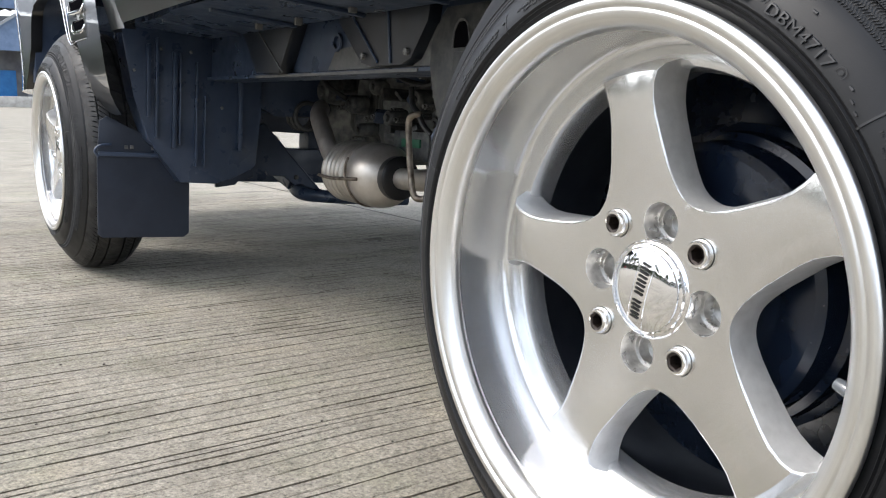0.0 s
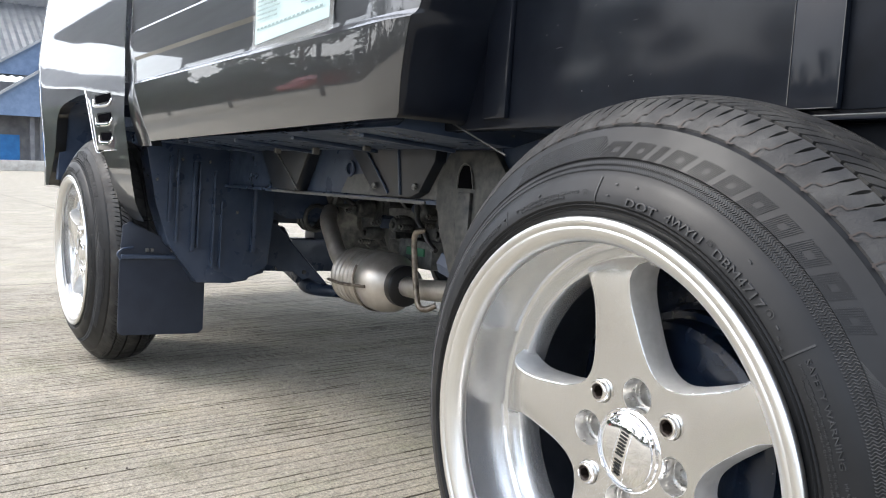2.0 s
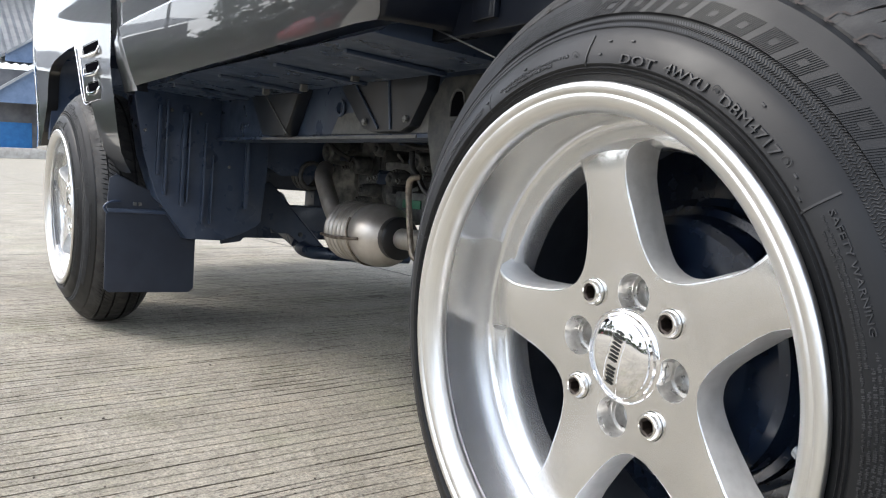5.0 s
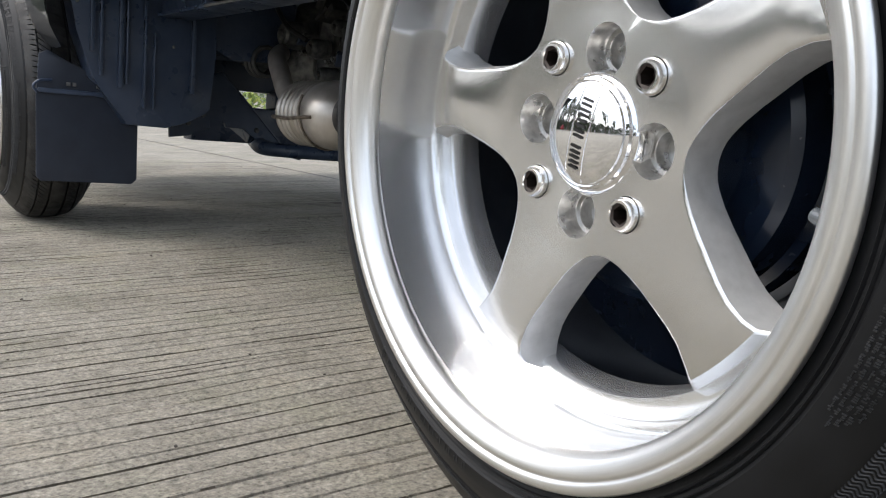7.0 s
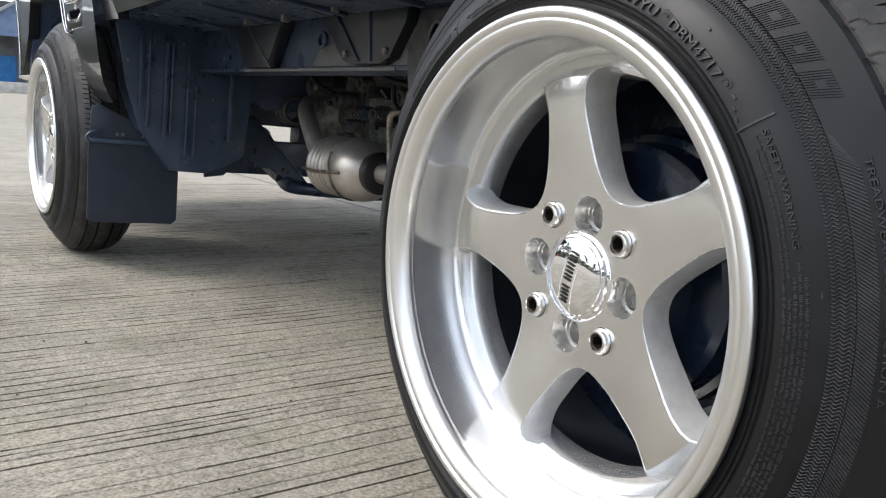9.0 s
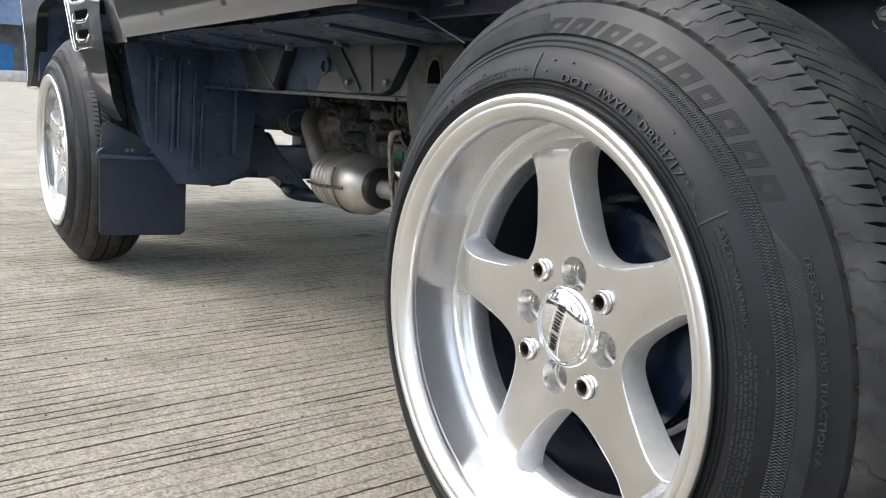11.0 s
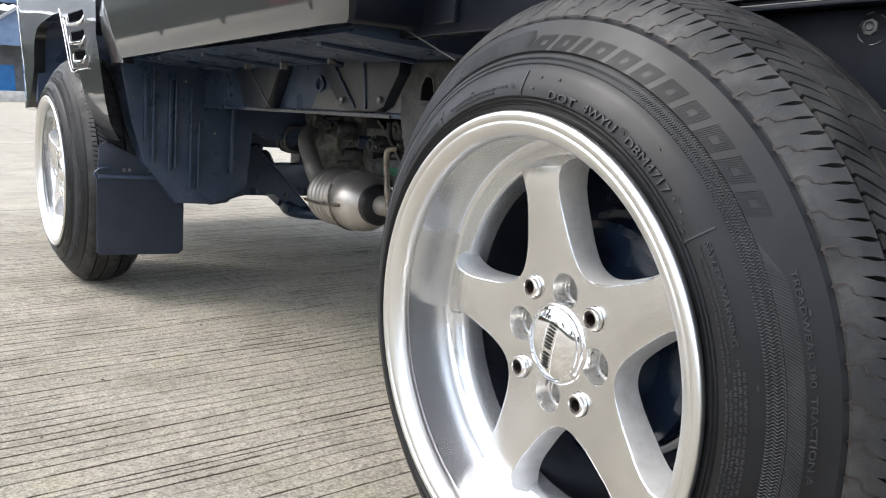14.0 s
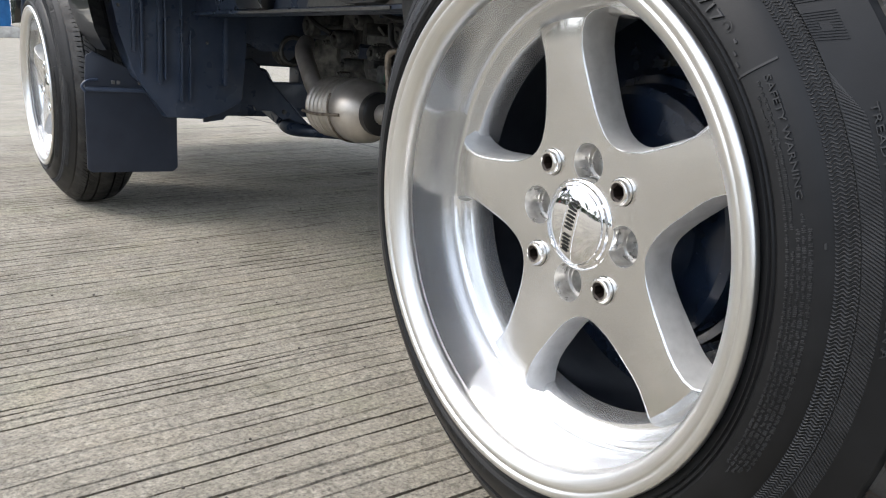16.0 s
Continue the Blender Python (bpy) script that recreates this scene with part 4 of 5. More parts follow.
for _y, _z in ((0.779, 0.517), (0.652, 0.519)):
    part("bracket_bolt", lathe([(0.0, 0.006), (-0.005, 0.0055), (-0.006, 0.003), (-0.006, 0.0001)], 10, False), M_WELD, gus, "zinc bolt head").location = (0.212, _y, _z)
part("gusset_rib", tube([(0.211, 0.828, 0.590), (0.211, 0.735, 0.506)], 0.0022, 8, 1), M_UNDER, gus)
part("gusset_rib", tube([(0.211, 0.712, 0.594), (0.211, 0.697, 0.504)], 0.0026, 8, 1), M_UNDER, gus)
part("rail_bracket", prism([(1.29, 0.600), (1.20, 0.500), (1.09, 0.497), (1.02, 0.600)], 0, 0.206, 0.2345, 0.003), M_BRACKET, truck, "gloss black rail bracket")
part("rail_hole", lathe([(0.0, 0.016), (-0.003, 0.015), (-0.003, 0.011), (0.003, 0.0105), (0.003, 0.0001)], 24, False), M_UNDER, truck).location = (0.2310, 0.905, 0.547)
part("rail_lip", box((0.2225, 0.64, 0.4915), (0.2255, 1.24, 0.4965)), M_DIRTY_LIT, truck, "pale grey strip on the rail edge")
hanger = part("spring_hanger", prism([(0.583, 0.566), (0.574, 0.578), (0.470, 0.578), (0.440, 0.545), (0.455, 0.44), (0.475, 0.385), (0.560, 0.385), (0.594, 0.45), (0.609, 0.498), (0.608, 0.534)], 0, 0.222, 0.234, 0.004), M_HANGER, truck, "dusty steel spring hanger plate")
part("hanger_slot", prism([(0.549, 0.521), (0.547, 0.543), (0.538, 0.555), (0.526, 0.555), (0.519, 0.547), (0.511, 0.521)], 0, 0.2195, 0.2225, 0.001), M_HOLE, hanger)
# bright outline round the slot, drawn as a thin tube
part("slot_outline", tube([(0.219, 0.550, 0.520), (0.219, 0.548, 0.544), (0.219, 0.538, 0.557), (0.219, 0.525, 0.556), (0.219, 0.517, 0.547), (0.219, 0.510, 0.520)], 0.0010, 8), M_DIRTY_LIT, hanger, "thin bright outline round the slot")
part("hanger_rib", box((0.216, 0.513, 0.392), (0.224, 0.545, 0.515), 0.003), M_HANGER, hanger)
# highlight under the cab floor, put in as a pale strip
part("floor_glint", box((0.192, 0.40, 0.5915), (0.2, 0.615, 0.5965), 0.001), M_WELD, truck, "light strip standing for a highlight")
pocket = part("stake_pocket", box((0.0755, 0.275, 0.600), (0.083, 0.316, 0.80), 0.003), M_BEDPAINT, truck, "dull black stake pocket on the bed side")
part("bed_brace", tube([(0.080, 0.50, 0.642), (0.078, 0.27, 0.558)], 0.0011, 8, 1), M_HANGER, truck, "thin diagonal brace")

# pressed ribs and clips under the cab floor
for _y in (0.52, 0.74, 0.98, 1.24):
    part("floor_rib", prism([(0.035, 0.5855), (0.19, 0.5775), (0.19, 0.571), (0.035, 0.579)], 1, _y, _y + 0.012, 0.002), M_UNDER, truck)
for _y, _z in ((0.716, 0.582), (1.066, 0.579), (0.90, 0.5765)):
    part("floor_clip", box((0.150, _y, _z - 0.010), (0.162, _y + 0.008, _z + 0.002), 0.001), M_DIRTY_LIT, truck, "small zinc clip")

# leaf spring and rear axle
part("leaf_spring", tube([(0.262, 0.62, 0.40), (0.262, 0.3, 0.335), (0.262, 0.0, 0.31), (0.262, -0.35, 0.335), (0.262, -0.65, 0.42)], 0.022, 8), M_UNDER, truck, "black leaf spring pack")
part("rear_axle", lathe([(0.106, 0.001), (0.106, 0.045), (0.55, 0.045), (0.60, 0.10), (0.72, 0.10), (0.77, 0.045), (1.214, 0.045), (1.214, 0.001)], 28, False), M_UNDER, truck, "black rear axle housing").location = (0, 0, HUB_Z)

# exhaust: front pipe, converter, tail pipe, hanger rod
def converter():
    bm = bmesh.new()
    n, cx, cz = 40, 0.440, 0.309
    prof = [(1.276, 0.027), (1.268, 0.036), (1.254, 0.048), (1.240, 0.056), (1.230, 0.0595)]
    y = 1.228
    for k in range(6):
        prof += [(y, 0.0600), (y - 0.0025, 0.0612), (y - 0.0055, 0.0655), (y - 0.0105, 0.0668), (y - 0.0145, 0.0655), (y - 0.0165, 0.0615)]
        y -= 0.0185
    prof += [(1.112, 0.0665), (1.085, 0.0675), (1.062, 0.0645), (1.044, 0.056), (1.030, 0.043), (1.026, 0.034)]
    rings = []
    for yy, r in prof:
        rings.append([bm.verts.new((cx + r * 1.05 * math.cos(2 * math.pi * i / n), yy, cz + r * math.sin(2 * math.pi * i / n))) for i in range(n)])
    for a, b in zip(rings, rings[1:]):
        for i in range(n):
            bm.faces.new((a[i], a[(i + 1) % n], b[(i + 1) % n], b[i]))
    return bm


part("exhaust_converter", converter(), M_EXHAUST, truck, "ribbed stainless exhaust converter with brown heat stains", 35)
part("converter_seam", tube([(0.383, 1.252, 0.296), (0.371, 1.228, 0.298), (0.369, 1.17, 0.296), (0.368, 1.10, 0.300), (0.372, 1.065, 0.302)], 0.0035, 8), M_RUST, truck, "brown welded seam")
part("converter_band", tube([(0.440 + 0.0715 * math.cos(radians(a)), 1.112 + 0.005 * math.sin(radians(a * 3)), 0.309 + 0.0680 * math.sin(radians(a))) for a in range(150, 300, 15)], 0.0025, 6, 2), M_RUST, truck, "brown weld line")
part("exhaust_pipe", tube([(0.440, 1.255, 0.312), (0.440, 1.31, 0.340), (0.445, 1.365, 0.39), (0.46, 1.42, 0.425), (0.50, 1.49, 0.445)], 0.0215, 18), M_EXHAUST, truck, "stained steel front exhaust pipe")
part("tail_pipe", tube([(0.440, 1.015, 0.309), (0.435, 0.93, 0.312), (0.425, 0.80, 0.325), (0.42, 0.60, 0.34), (0.42, 0.2, 0.42), (0.42, -0.5, 0.42)], 0.0215, 18), M_EXHAUST, truck, "stained steel exhaust pipe")
part("pipe_collar", lathe([(0.0, 0.020), (0.0, 0.043), (0.004, 0.0445), (0.020, 0.0445), (0.024, 0.040), (0.026, 0.020)], 28), M_INK, truck, "sooty dark pipe collar").matrix_local = Matrix.Translation((0.440, 1.030, 0.309)) @ Matrix.Rotation(radians(-90), 4, "Z")

# gearbox and engine: ribbed castings
def casting(y0, y1, x0, x1, z0, z1, seed):
    bm = bmesh.new()
    rnd = random.Random(seed)
    rings = []
    n, m = 20, 12
    for i in range(m + 1):
        y = y0 + (y1 - y0) * i / m
        k = 0.86 + 0.14 * math.sin(i * 1.3 + seed) + (0.08 if i % 3 == 0 else 0)
        ring = []
        for j in range(n):
            a = 2 * math.pi * j / n
            c, s = math.cos(a), math.sin(a)
            e = 0.55
            x = (x0 + x1) / 2 + (x1 - x0) / 2 * k * math.copysign(abs(c) ** e, c)
            z = (z0 + z1) / 2 + (z1 - z0) / 2 * k * math.copysign(abs(s) ** e, s)
            ring.append(bm.verts.new((x + rnd.uniform(-1, 1) * 0.006, y + rnd.uniform(-1, 1) * 0.004, z + rnd.uniform(-1, 1) * 0.006)))
        rings.append(ring)
    for a, b in zip(rings, rings[1:]):
        for j in range(n):
            bm.faces.new((a[j], a[(j + 1) % n], b[(j + 1) % n], b[j]))
    bm.faces.new(rings[0])
    bm.faces.new(rings[-1])
    return bm


part("gearbox", casting(0.90, 1.42, 0.57, 0.80, 0.33, 0.585, 2), M_CAST, truck, "grimy cast alloy gearbox", 30)
part("engine_block", casting(1.60, 2.15, 0.66, 1.02, 0.43, 0.62, 5), M_CAST, truck, "dark grimy engine block", 30)
for _i, (_x, _y, _z, _r) in enumerate(((0.555, 1.42, 0.46, 0.022), (0.55, 1.30, 0.50, 0.018), (0.545, 1.22, 0.43, 0.020), (0.55, 1.12, 0.47, 0.024), (0.55, 1.04, 0.42, 0.018), (0.52, 1.50, 0.49, 0.03), (0.55, 1.36, 0.40, 0.016))):
    part("casting_boss", lathe([(0.03, _r * 1.1), (-0.01, _r), (-0.016, _r * 0.8), (-0.016, _r * 0.45), (-0.022, _r * 0.4), (-0.022, 0.0001)], 18, False), M_CAST, truck).location = (_x, _y, _z)
for _pts in ([(0.50, 0.90, 0.58), (0.49, 0.93, 0.50), (0.49, 0.90, 0.44), (0.47, 0.86, 0.40), (0.46, 0.83, 0.36)], [(0.47, 1.20, 0.58), (0.48, 1.12, 0.52), (0.50, 1.02, 0.50), (0.50, 0.95, 0.54)], [(0.46, 1.46, 0.56), (0.47, 1.40, 0.50), (0.50, 1.36, 0.47)]):
    part("cable", tube(_pts, 0.006, 8), M_INK, truck, "black cable")

# light falling on the rail side, put in as a paler plate
part("rail_lit_patch", prism([(0.940, 0.500), (0.915, 0.532), (0.880, 0.537), (0.640, 0.545), (0.606, 0.566), (0.600, 0.500)], 0, 0.2315, 0.2350, 0.001), M_DIRTY_LIT, truck, "grey plate standing for the lit part of the rail side")
part("floor_lip", box((0.196, 1.08, 0.6020), (0.200, 1.30, 0.6050)), M_HANGER, truck, "grey strip on the floor edge")
part("floor_lip", box((0.196, 0.86, 0.5895), (0.200, 0.975, 0.5925)), M_DIRTY_LIT, truck, "grey strip on the floor edge")
part("brace_rod", tube([(0.205, 1.211, 0.594), (0.205, 1.07, 0.498)], 0.0018, 8, 1), M_DIRTY_LIT, truck, "thin brace rod")
part("hanger_rod", tube([(0.400, 0.890, 0.436), (0.390, 0.905, 0.432), (0.390, 0.914, 0.415), (0.390, 0.905, 0.36), (0.390, 0.898, 0.330), (0.390, 0.885, 0.290), (0.396, 0.868, 0.282), (0.41, 0.852, 0.292)], 0.0062, 10), M_RUST, truck, "browned steel hanger rod")
part("rubber_hose", tube([(0.40, 0.927, 0.485), (0.40, 0.920, 0.455), (0.40, 0.899, 0.438), (0.40, 0.878, 0.415), (0.40, 0.851, 0.400)], 0.0055, 10), M_INK, truck, "black rubber hose")
mount = part("gearbox_bracket", box((0.505, 1.014, 0.342), (0.56, 1.150, 0.405), 0.006), M_CAST, truck, "grey cast gearbox bracket")
part("green_tag", box((0.500, 1.040, 0.370), (0.505, 1.110, 0.388), 0.002), M_GREENTAG, mount, "green plastic tag")
for _k in range(3):
    part("flex_ring", tube([(0.49 + 0.034 * math.cos(t * math.pi / 6), 1.545 + 0.022 * _k, 0.425 + 0.034 * math.sin(t * math.pi / 6)) for t in range(13)], 0.006, 8, 1), M_HANGER, truck)

# grime-covered fittings on the gearbox side
_rc = random.Random(17)
for _i in range(26):
    _y, _z = _rc.uniform(0.92, 1.50), _rc.uniform(0.37, 0.575)
    _w, _h, _d = _rc.uniform(0.012, 0.05), _rc.uniform(0.008, 0.035), _rc.uniform(0.01, 0.04)
    _f = part("gearbox_fitting", box((-_d, -_w / 2, -_h / 2), (0.06, _w / 2, _h / 2), 0.003), (M_CAST, M_UNDER, M_HANGER)[_i % 3], truck)
    _f.matrix_local = pose(0.565, _y, _z, _rc.uniform(-40, 40), 0, _rc.uniform(-20, 20))
for _i in range(16):
    _y, _z = _rc.uniform(0.92, 1.48), _rc.uniform(0.37, 0.57)
    part("gearbox_bolt", lathe([(0.02, 0.007), (-0.006, 0.007), (-0.007, 0.0045), (-0.012, 0.0045), (-0.012, 0.0001)], 10, False), M_WELD, truck).location = (0.545, _y, _z)

# front suspension arm and cross member
part("front_crossmember", box((0.56, 2.25, 0.200), (1.10, 2.33, 0.318), 0.008), M_UNDER, truck, "black front cross member")
part("radiator_panel", box((0.50, 2.30, 0.370), (1.20, 2.36, 0.600), 0.006), M_UNDER, truck, "black radiator support panel")
part("crossmember_end", box((0.40, 2.26, 0.24), (0.705, 2.34, 0.380), 0.008), M_UNDER, truck, "black cross member end")
part("crossmember_end", box((0.845, 2.26, 0.31), (1.20, 2.34, 0.380), 0.008), M_UNDER, truck, "black cross member end")
part("suspension_arm", tube([(0.705, 2.26, 0.335), (0.635, 2.00, 0.275), (0.585, 1.80, 0.226), (0.575, 1.72, 0.212), (0.620, 1.66, 0.209), (0.72, 1.62, 0.209), (0.84, 1.60, 0.209)], lambda t: 0.030 - 0.012 * min(1, t * 1.6), 12), M_UNDER, truck, "black suspension tension rod")
part("inner_arm", prism([(2.24, 0.41), (2.24, 0.33), (1.95, 0.265), (1.78, 0.218), (1.76, 0.25), (1.95, 0.33)], 0, 0.55, 0.572, 0.003), M_UNDER, truck, "black pressed control arm")
_mem = part("floor_member", prism([(0.320, 0.361), (0.329, 0.223), (0.383, 0.231), (0.388, 0.242), (0.433, 0.252), (0.428, 0.277), (0.447, 0.278), (0.470, 0.272), (0.475, 0.257), (0.525, 0.259), (0.602, 0.198), (0.696, 0.181), (0.690, 0.202), (0.639, 0.216), (0.509, 0.352), (0.462, 0.400), (0.394, 0.380)], 1, 1.745, 1.757, 0.002), M_UNDER, truck, "black pressed floor member with a notched lower edge")
part("member_lip", tube([(0.465, 1.744, 0.392), (0.512, 1.744, 0.345), (0.640, 1.744, 0.214)], 0.0022, 8, 1), M_UNDER, _mem, "thin folded lip")
for _x, _z in ((0.375, 0.262), (0.412, 0.285), (0.560, 0.255)):
    part("member_bolt", lathe([(0.0, 0.007), (-0.005, 0.006), (-0.006, 0.003), (-0.006, 0.0001)], 10, False), M_HANGER, _mem, "dull bolt head").matrix_local = Matrix.Translation((_x, 1.745, _z)) @ Matrix.Rotation(radians(90), 4, "Z")
part("engine_mount", casting(1.56, 1.75, 0.36, 0.56, 0.425, 0.60, 8), M_UNDER, truck, "black engine mount bracket", 30)
part("bell_housing", casting(1.36, 1.66, 0.575, 0.90, 0.33, 0.60, 3), M_CAST, truck, "grimy cast bell housing", 30)

# cargo bed side, floor and posts
bed = part("bed_side", prism([(0.083, 0.589), (0.105, 0.589), (0.115, 0.98), (0.083, 0.98)], 1, -1.6, 0.52, 0.002), M_BEDPAINT, truck, "dull black cargo bed side")
part("bed_floor", box((0.105, -1.6, 0.640), (1.25, 0.36, 0.665), 0.004), M_BEDPAINT, truck, "black cargo bed floor")
part("bed_side_far", box((1.235, -1.6, 0.60), (1.26, 0.36, 0.98), 0.004), M_BEDPAINT, truck, "dull black cargo bed side")
part("bed_headboard", box((0.105, 0.335, 0.665), (1.235, 0.36, 0.98), 0.004), M_BEDPAINT, truck, "dull black headboard")
part("bed_tailgate", box((0.105, -1.6, 0.665), (1.235, -1.575, 0.98), 0.004), M_BEDPAINT, truck, "dull black tailgate")
part("bed_rail", box((0.072, -1.6, 0.584), (0.105, -0.03, 0.5885), 0.001), M_BEDPAINT, bed, "dull black lower edge rail")
part("rail_edge", box((0.0712, -1.6, 0.5874), (0.0730, -0.03, 0.5882)), M_DIRTY_LIT, bed, "thin bright strip on the rail edge")
part("bed_outrigger", box((0.19, -1.2, 0.515), (0.235, 0.10, 0.600), 0.004), M_UNDER, truck, "black bed bearer")
post = part("bed_post", box((0.0745, -0.117, 0.5925), (0.083, -0.074, 0.686), 0.003), M_BEDPAINT, bed, "black stake pocket with grey weld edges")
part("pocket_tab", box((0.0775, -0.114, 0.682), (0.083, -0.085, 0.95), 0.002), M_BEDPAINT, bed, "narrow black strap above the pocket")
# shade of the recess beside the pocket, put in as a black plate
part("pocket_shadow", box((0.0805, -0.155, 0.5925), (0.083, -0.117, 0.680), 0.001), M_BACKING, bed, "black plate standing for the shaded recess beside the pocket")
for _y in (-0.0755, -0.1165):
    part("weld_bead", box((0.0741, _y - 0.0003, 0.597), (0.0748, _y + 0.0003, 0.683)), M_HANGER, post, "rough grey weld bead")
part("weld_bead", box((0.0741, -0.114, 0.6842), (0.0748, -0.078, 0.6848)), M_HANGER, post, "rough grey weld bead")
part("weld_bead", box((0.0741, -0.114, 0.5936), (0.0748, -0.078, 0.5942)), M_HANGER, post, "rough grey weld bead")

# cab above the door
part("cab_inner", box((0.13, 0.54, 0.645), (1.22, 2.4, 1.10), 0.01), M_UNDER, truck, "black inner cab body")
cab = part("cab_shell", prism([(0.30, 1.125), (2.30, 1.125), (1.85, 1.74), (0.42, 1.76)], 0, 0.02, 1.31, 0.02), M_PAINT, truck, "glossy black cab")
part("side_window", prism([(0.42, 1.16), (0.50, 1.62), (1.78, 1.62), (2.12, 1.16)], 0, 0.010, 0.02, 0.004), M_GLASS, cab, "dark side window")

# the far side, bonnet and nose of the cab
def far_copy(ob, name, label):
    me = ob.data.copy()
    for v in me.vertices:
        v.co.x = WIDTH - v.co.x
    me.flip_normals()
    twin = new(name, me)
    twin.parent = truck
    twin["label"] = label
    return twin


far_copy(door, "door", "glossy black door panel with two pressed creases")
far_copy(wing, "front_wing", "glossy black front wing with wheel arch")
bonnet_bm = bmesh.new()
_rows = []
for _y, _z, _in in ((2.26, 1.135, 0.02), (2.55, 1.10, 0.03), (2.80, 1.06, 0.12), (2.95, 1.00, 0.27), (3.00, 0.90, 0.32), (3.01, 0.74, 0.32)):
    _rows.append([bonnet_bm.verts.new((_in + (WIDTH - 2 * _in) * k / 8, _y, _z + 0.03 * math.sin(math.pi * k / 8))) for k in range(9)])
for _p, _q in zip(_rows, _rows[1:]):
    for _k in range(8):
        bonnet_bm.faces.new((_p[_k], _p[_k + 1], _q[_k + 1], _q[_k]))
part("bonnet", bonnet_bm, M_PAINT, truck, "glossy black bonnet", 50)
for _pts, _nm in (([(0.34, 1.15), (0.46, 1.66), (0.40, 1.66), (0.28, 1.15)], "rear_window"), ([(2.27, 1.16), (1.92, 1.66), (1.98, 1.66), (2.33, 1.16)], "windscreen")):
    part(_nm, prism(_pts, 0, 0.16, WIDTH - 0.16, 0.003), M_GLASS, cab, "dark window glass")
part("side_window", prism([(0.42, 1.16), (0.50, 1.62), (1.78, 1.62), (2.12, 1.16)], 0, 1.31, 1.32, 0.004), M_GLASS, cab, "dark side window")

# scratches and dust specks on the bed side
_rs = random.Random(41)
_marks = bmesh.new()
for _i in range(60):
    _y, _z = _rs.uniform(-0.30, 0.30), _rs.uniform(0.62, 0.86)
    _w, _h = (_rs.uniform(0.004, 0.012), 0.0002) if _i % 5 == 0 else (_rs.uniform(0.0006, 0.0014), _rs.uniform(0.0006, 0.0014))
    _t = _rs.uniform(-0.15, 0.15)
    _marks.faces.new([_marks.verts.new(p) for p in ((0.0826, _y, _z), (0.0826, _y - _w, _z + _w * _t), (0.0826, _y - _w, _z + _w * _t + _h), (0.0826, _y, _z + _h))])
tagged(part("scratch", _marks, M_DIRTY_LIT, bed, "fine pale scratches and specks", 0), kind="stuff")

# bearer below the bed side, with a ringed bolt hole
lower = part("bed_skirt", box((0.088, -1.6, 0.500), (0.096, 0.02, 0.583), 0.002), M_BACKING, truck, "dull black panel under the bed rail")
_rr = random.Random(31)
for _a in (10, 62, 118, 160, 231, 300):
    _r, _w = 0.0102 + _rr.uniform(-0.0012, 0.0010), _rr.uniform(24, 46)
    part("scrape", tube([(0.0877, -0.196 + (_r + _rr.uniform(-0.0004, 0.0004)) * math.cos(radians(_a + _w * k / 4)), 0.569 + _r * math.sin(radians(_a + _w * k / 4))) for k in range(5)], 0.00035, 5, 2), M_HANGER, lower, "pale scrape round a bolt")
part("scrape", tube([(0.0828, -0.158, 0.6065), (0.0828, -0.178, 0.603), (0.0828, -0.200, 0.5985)], 0.0003, 5, 3), M_HANGER, bed, "thin pale scratch")
part("bolt_head", lathe([(0.001, 0.0062), (-0.0010, 0.0056), (-0.0014, 0.0040), (-0.0008, 0.0032), (-0.0020, 0.0022), (-0.0020, 0.0001)], 7, False), M_HANGER, lower, "dark bolt head").location = (0.088, -0.194, 0.570)
part("skirt_edge", box((0.0872, -1.6, 0.5136), (0.0882, -0.10, 0.5146)), M_DIRTY_LIT, lower, "pale strip on the skirt")

# paper notice in a clear sleeve on the door
NX = -0.0300
sleeve = part("notice_sleeve", prism([(0.776, 0.699), (0.508, 0.711), (0.508, 0.93), (0.776, 0.93)], 0, NX - 0.0012, NX - 0.0010), M_FILM, door, "clear plastic sleeve")
sleeve.visible_shadow = False
notice = part("paper_notice", prism([(0.765, 0.718), (0.520, 0.728), (0.520, 0.92), (0.765, 0.92)], 0, NX - 0.0004, NX), M_PAPER, door, "pale printed paper notice in a plastic sleeve")
_rn = random.Random(3)
_ink = bmesh.new()


def ink(y, w, z, h):
    _ink.faces.new([_ink.verts.new(p) for p in ((NX - 0.0007, y, z), (NX - 0.0007, y - w, z + 0.04 * w), (NX - 0.0007, y - w, z + h + 0.04 * w), (NX - 0.0007, y, z + h))])


for _i in range(24):
    _z = 0.752 + 0.0065 * _i
    _y = 0.752
    while _y > 0.68:
        _w = _rn.uniform(0.003, 0.012)
        ink(_y, _w, _z, 0.0026)
        _y -= _w + 0.0025
for _i in range(16):
    ink(0.755 - 0.014 * _i, 0.009, 0.738 + 0.0004 * _i, 0.0030)
for _i, _z in enumerate((0.757, 0.763, 0.786, 0.792)):
    _y = 0.60
    while _y > 0.545:
        _w = _rn.uniform(0.003, 0.010)
        ink(_y, _w, _z, 0.0026)
        _y -= _w + 0.0025
_print = tagged(part("print", _ink, M_PRINT, notice, "rows of small grey print", 0), kind="stuff")
part("scribble", tube([(NX - 0.0008, 0.590, 0.768), (NX - 0.0008, 0.575, 0.782), (NX - 0.0008, 0.570, 0.768), (NX - 0.0008, 0.560, 0.784), (NX - 0.0008, 0.556, 0.770), (NX - 0.0008, 0.545, 0.780)], 0.0008, 6, 4), M_PRINT, notice, "handwritten scribble")
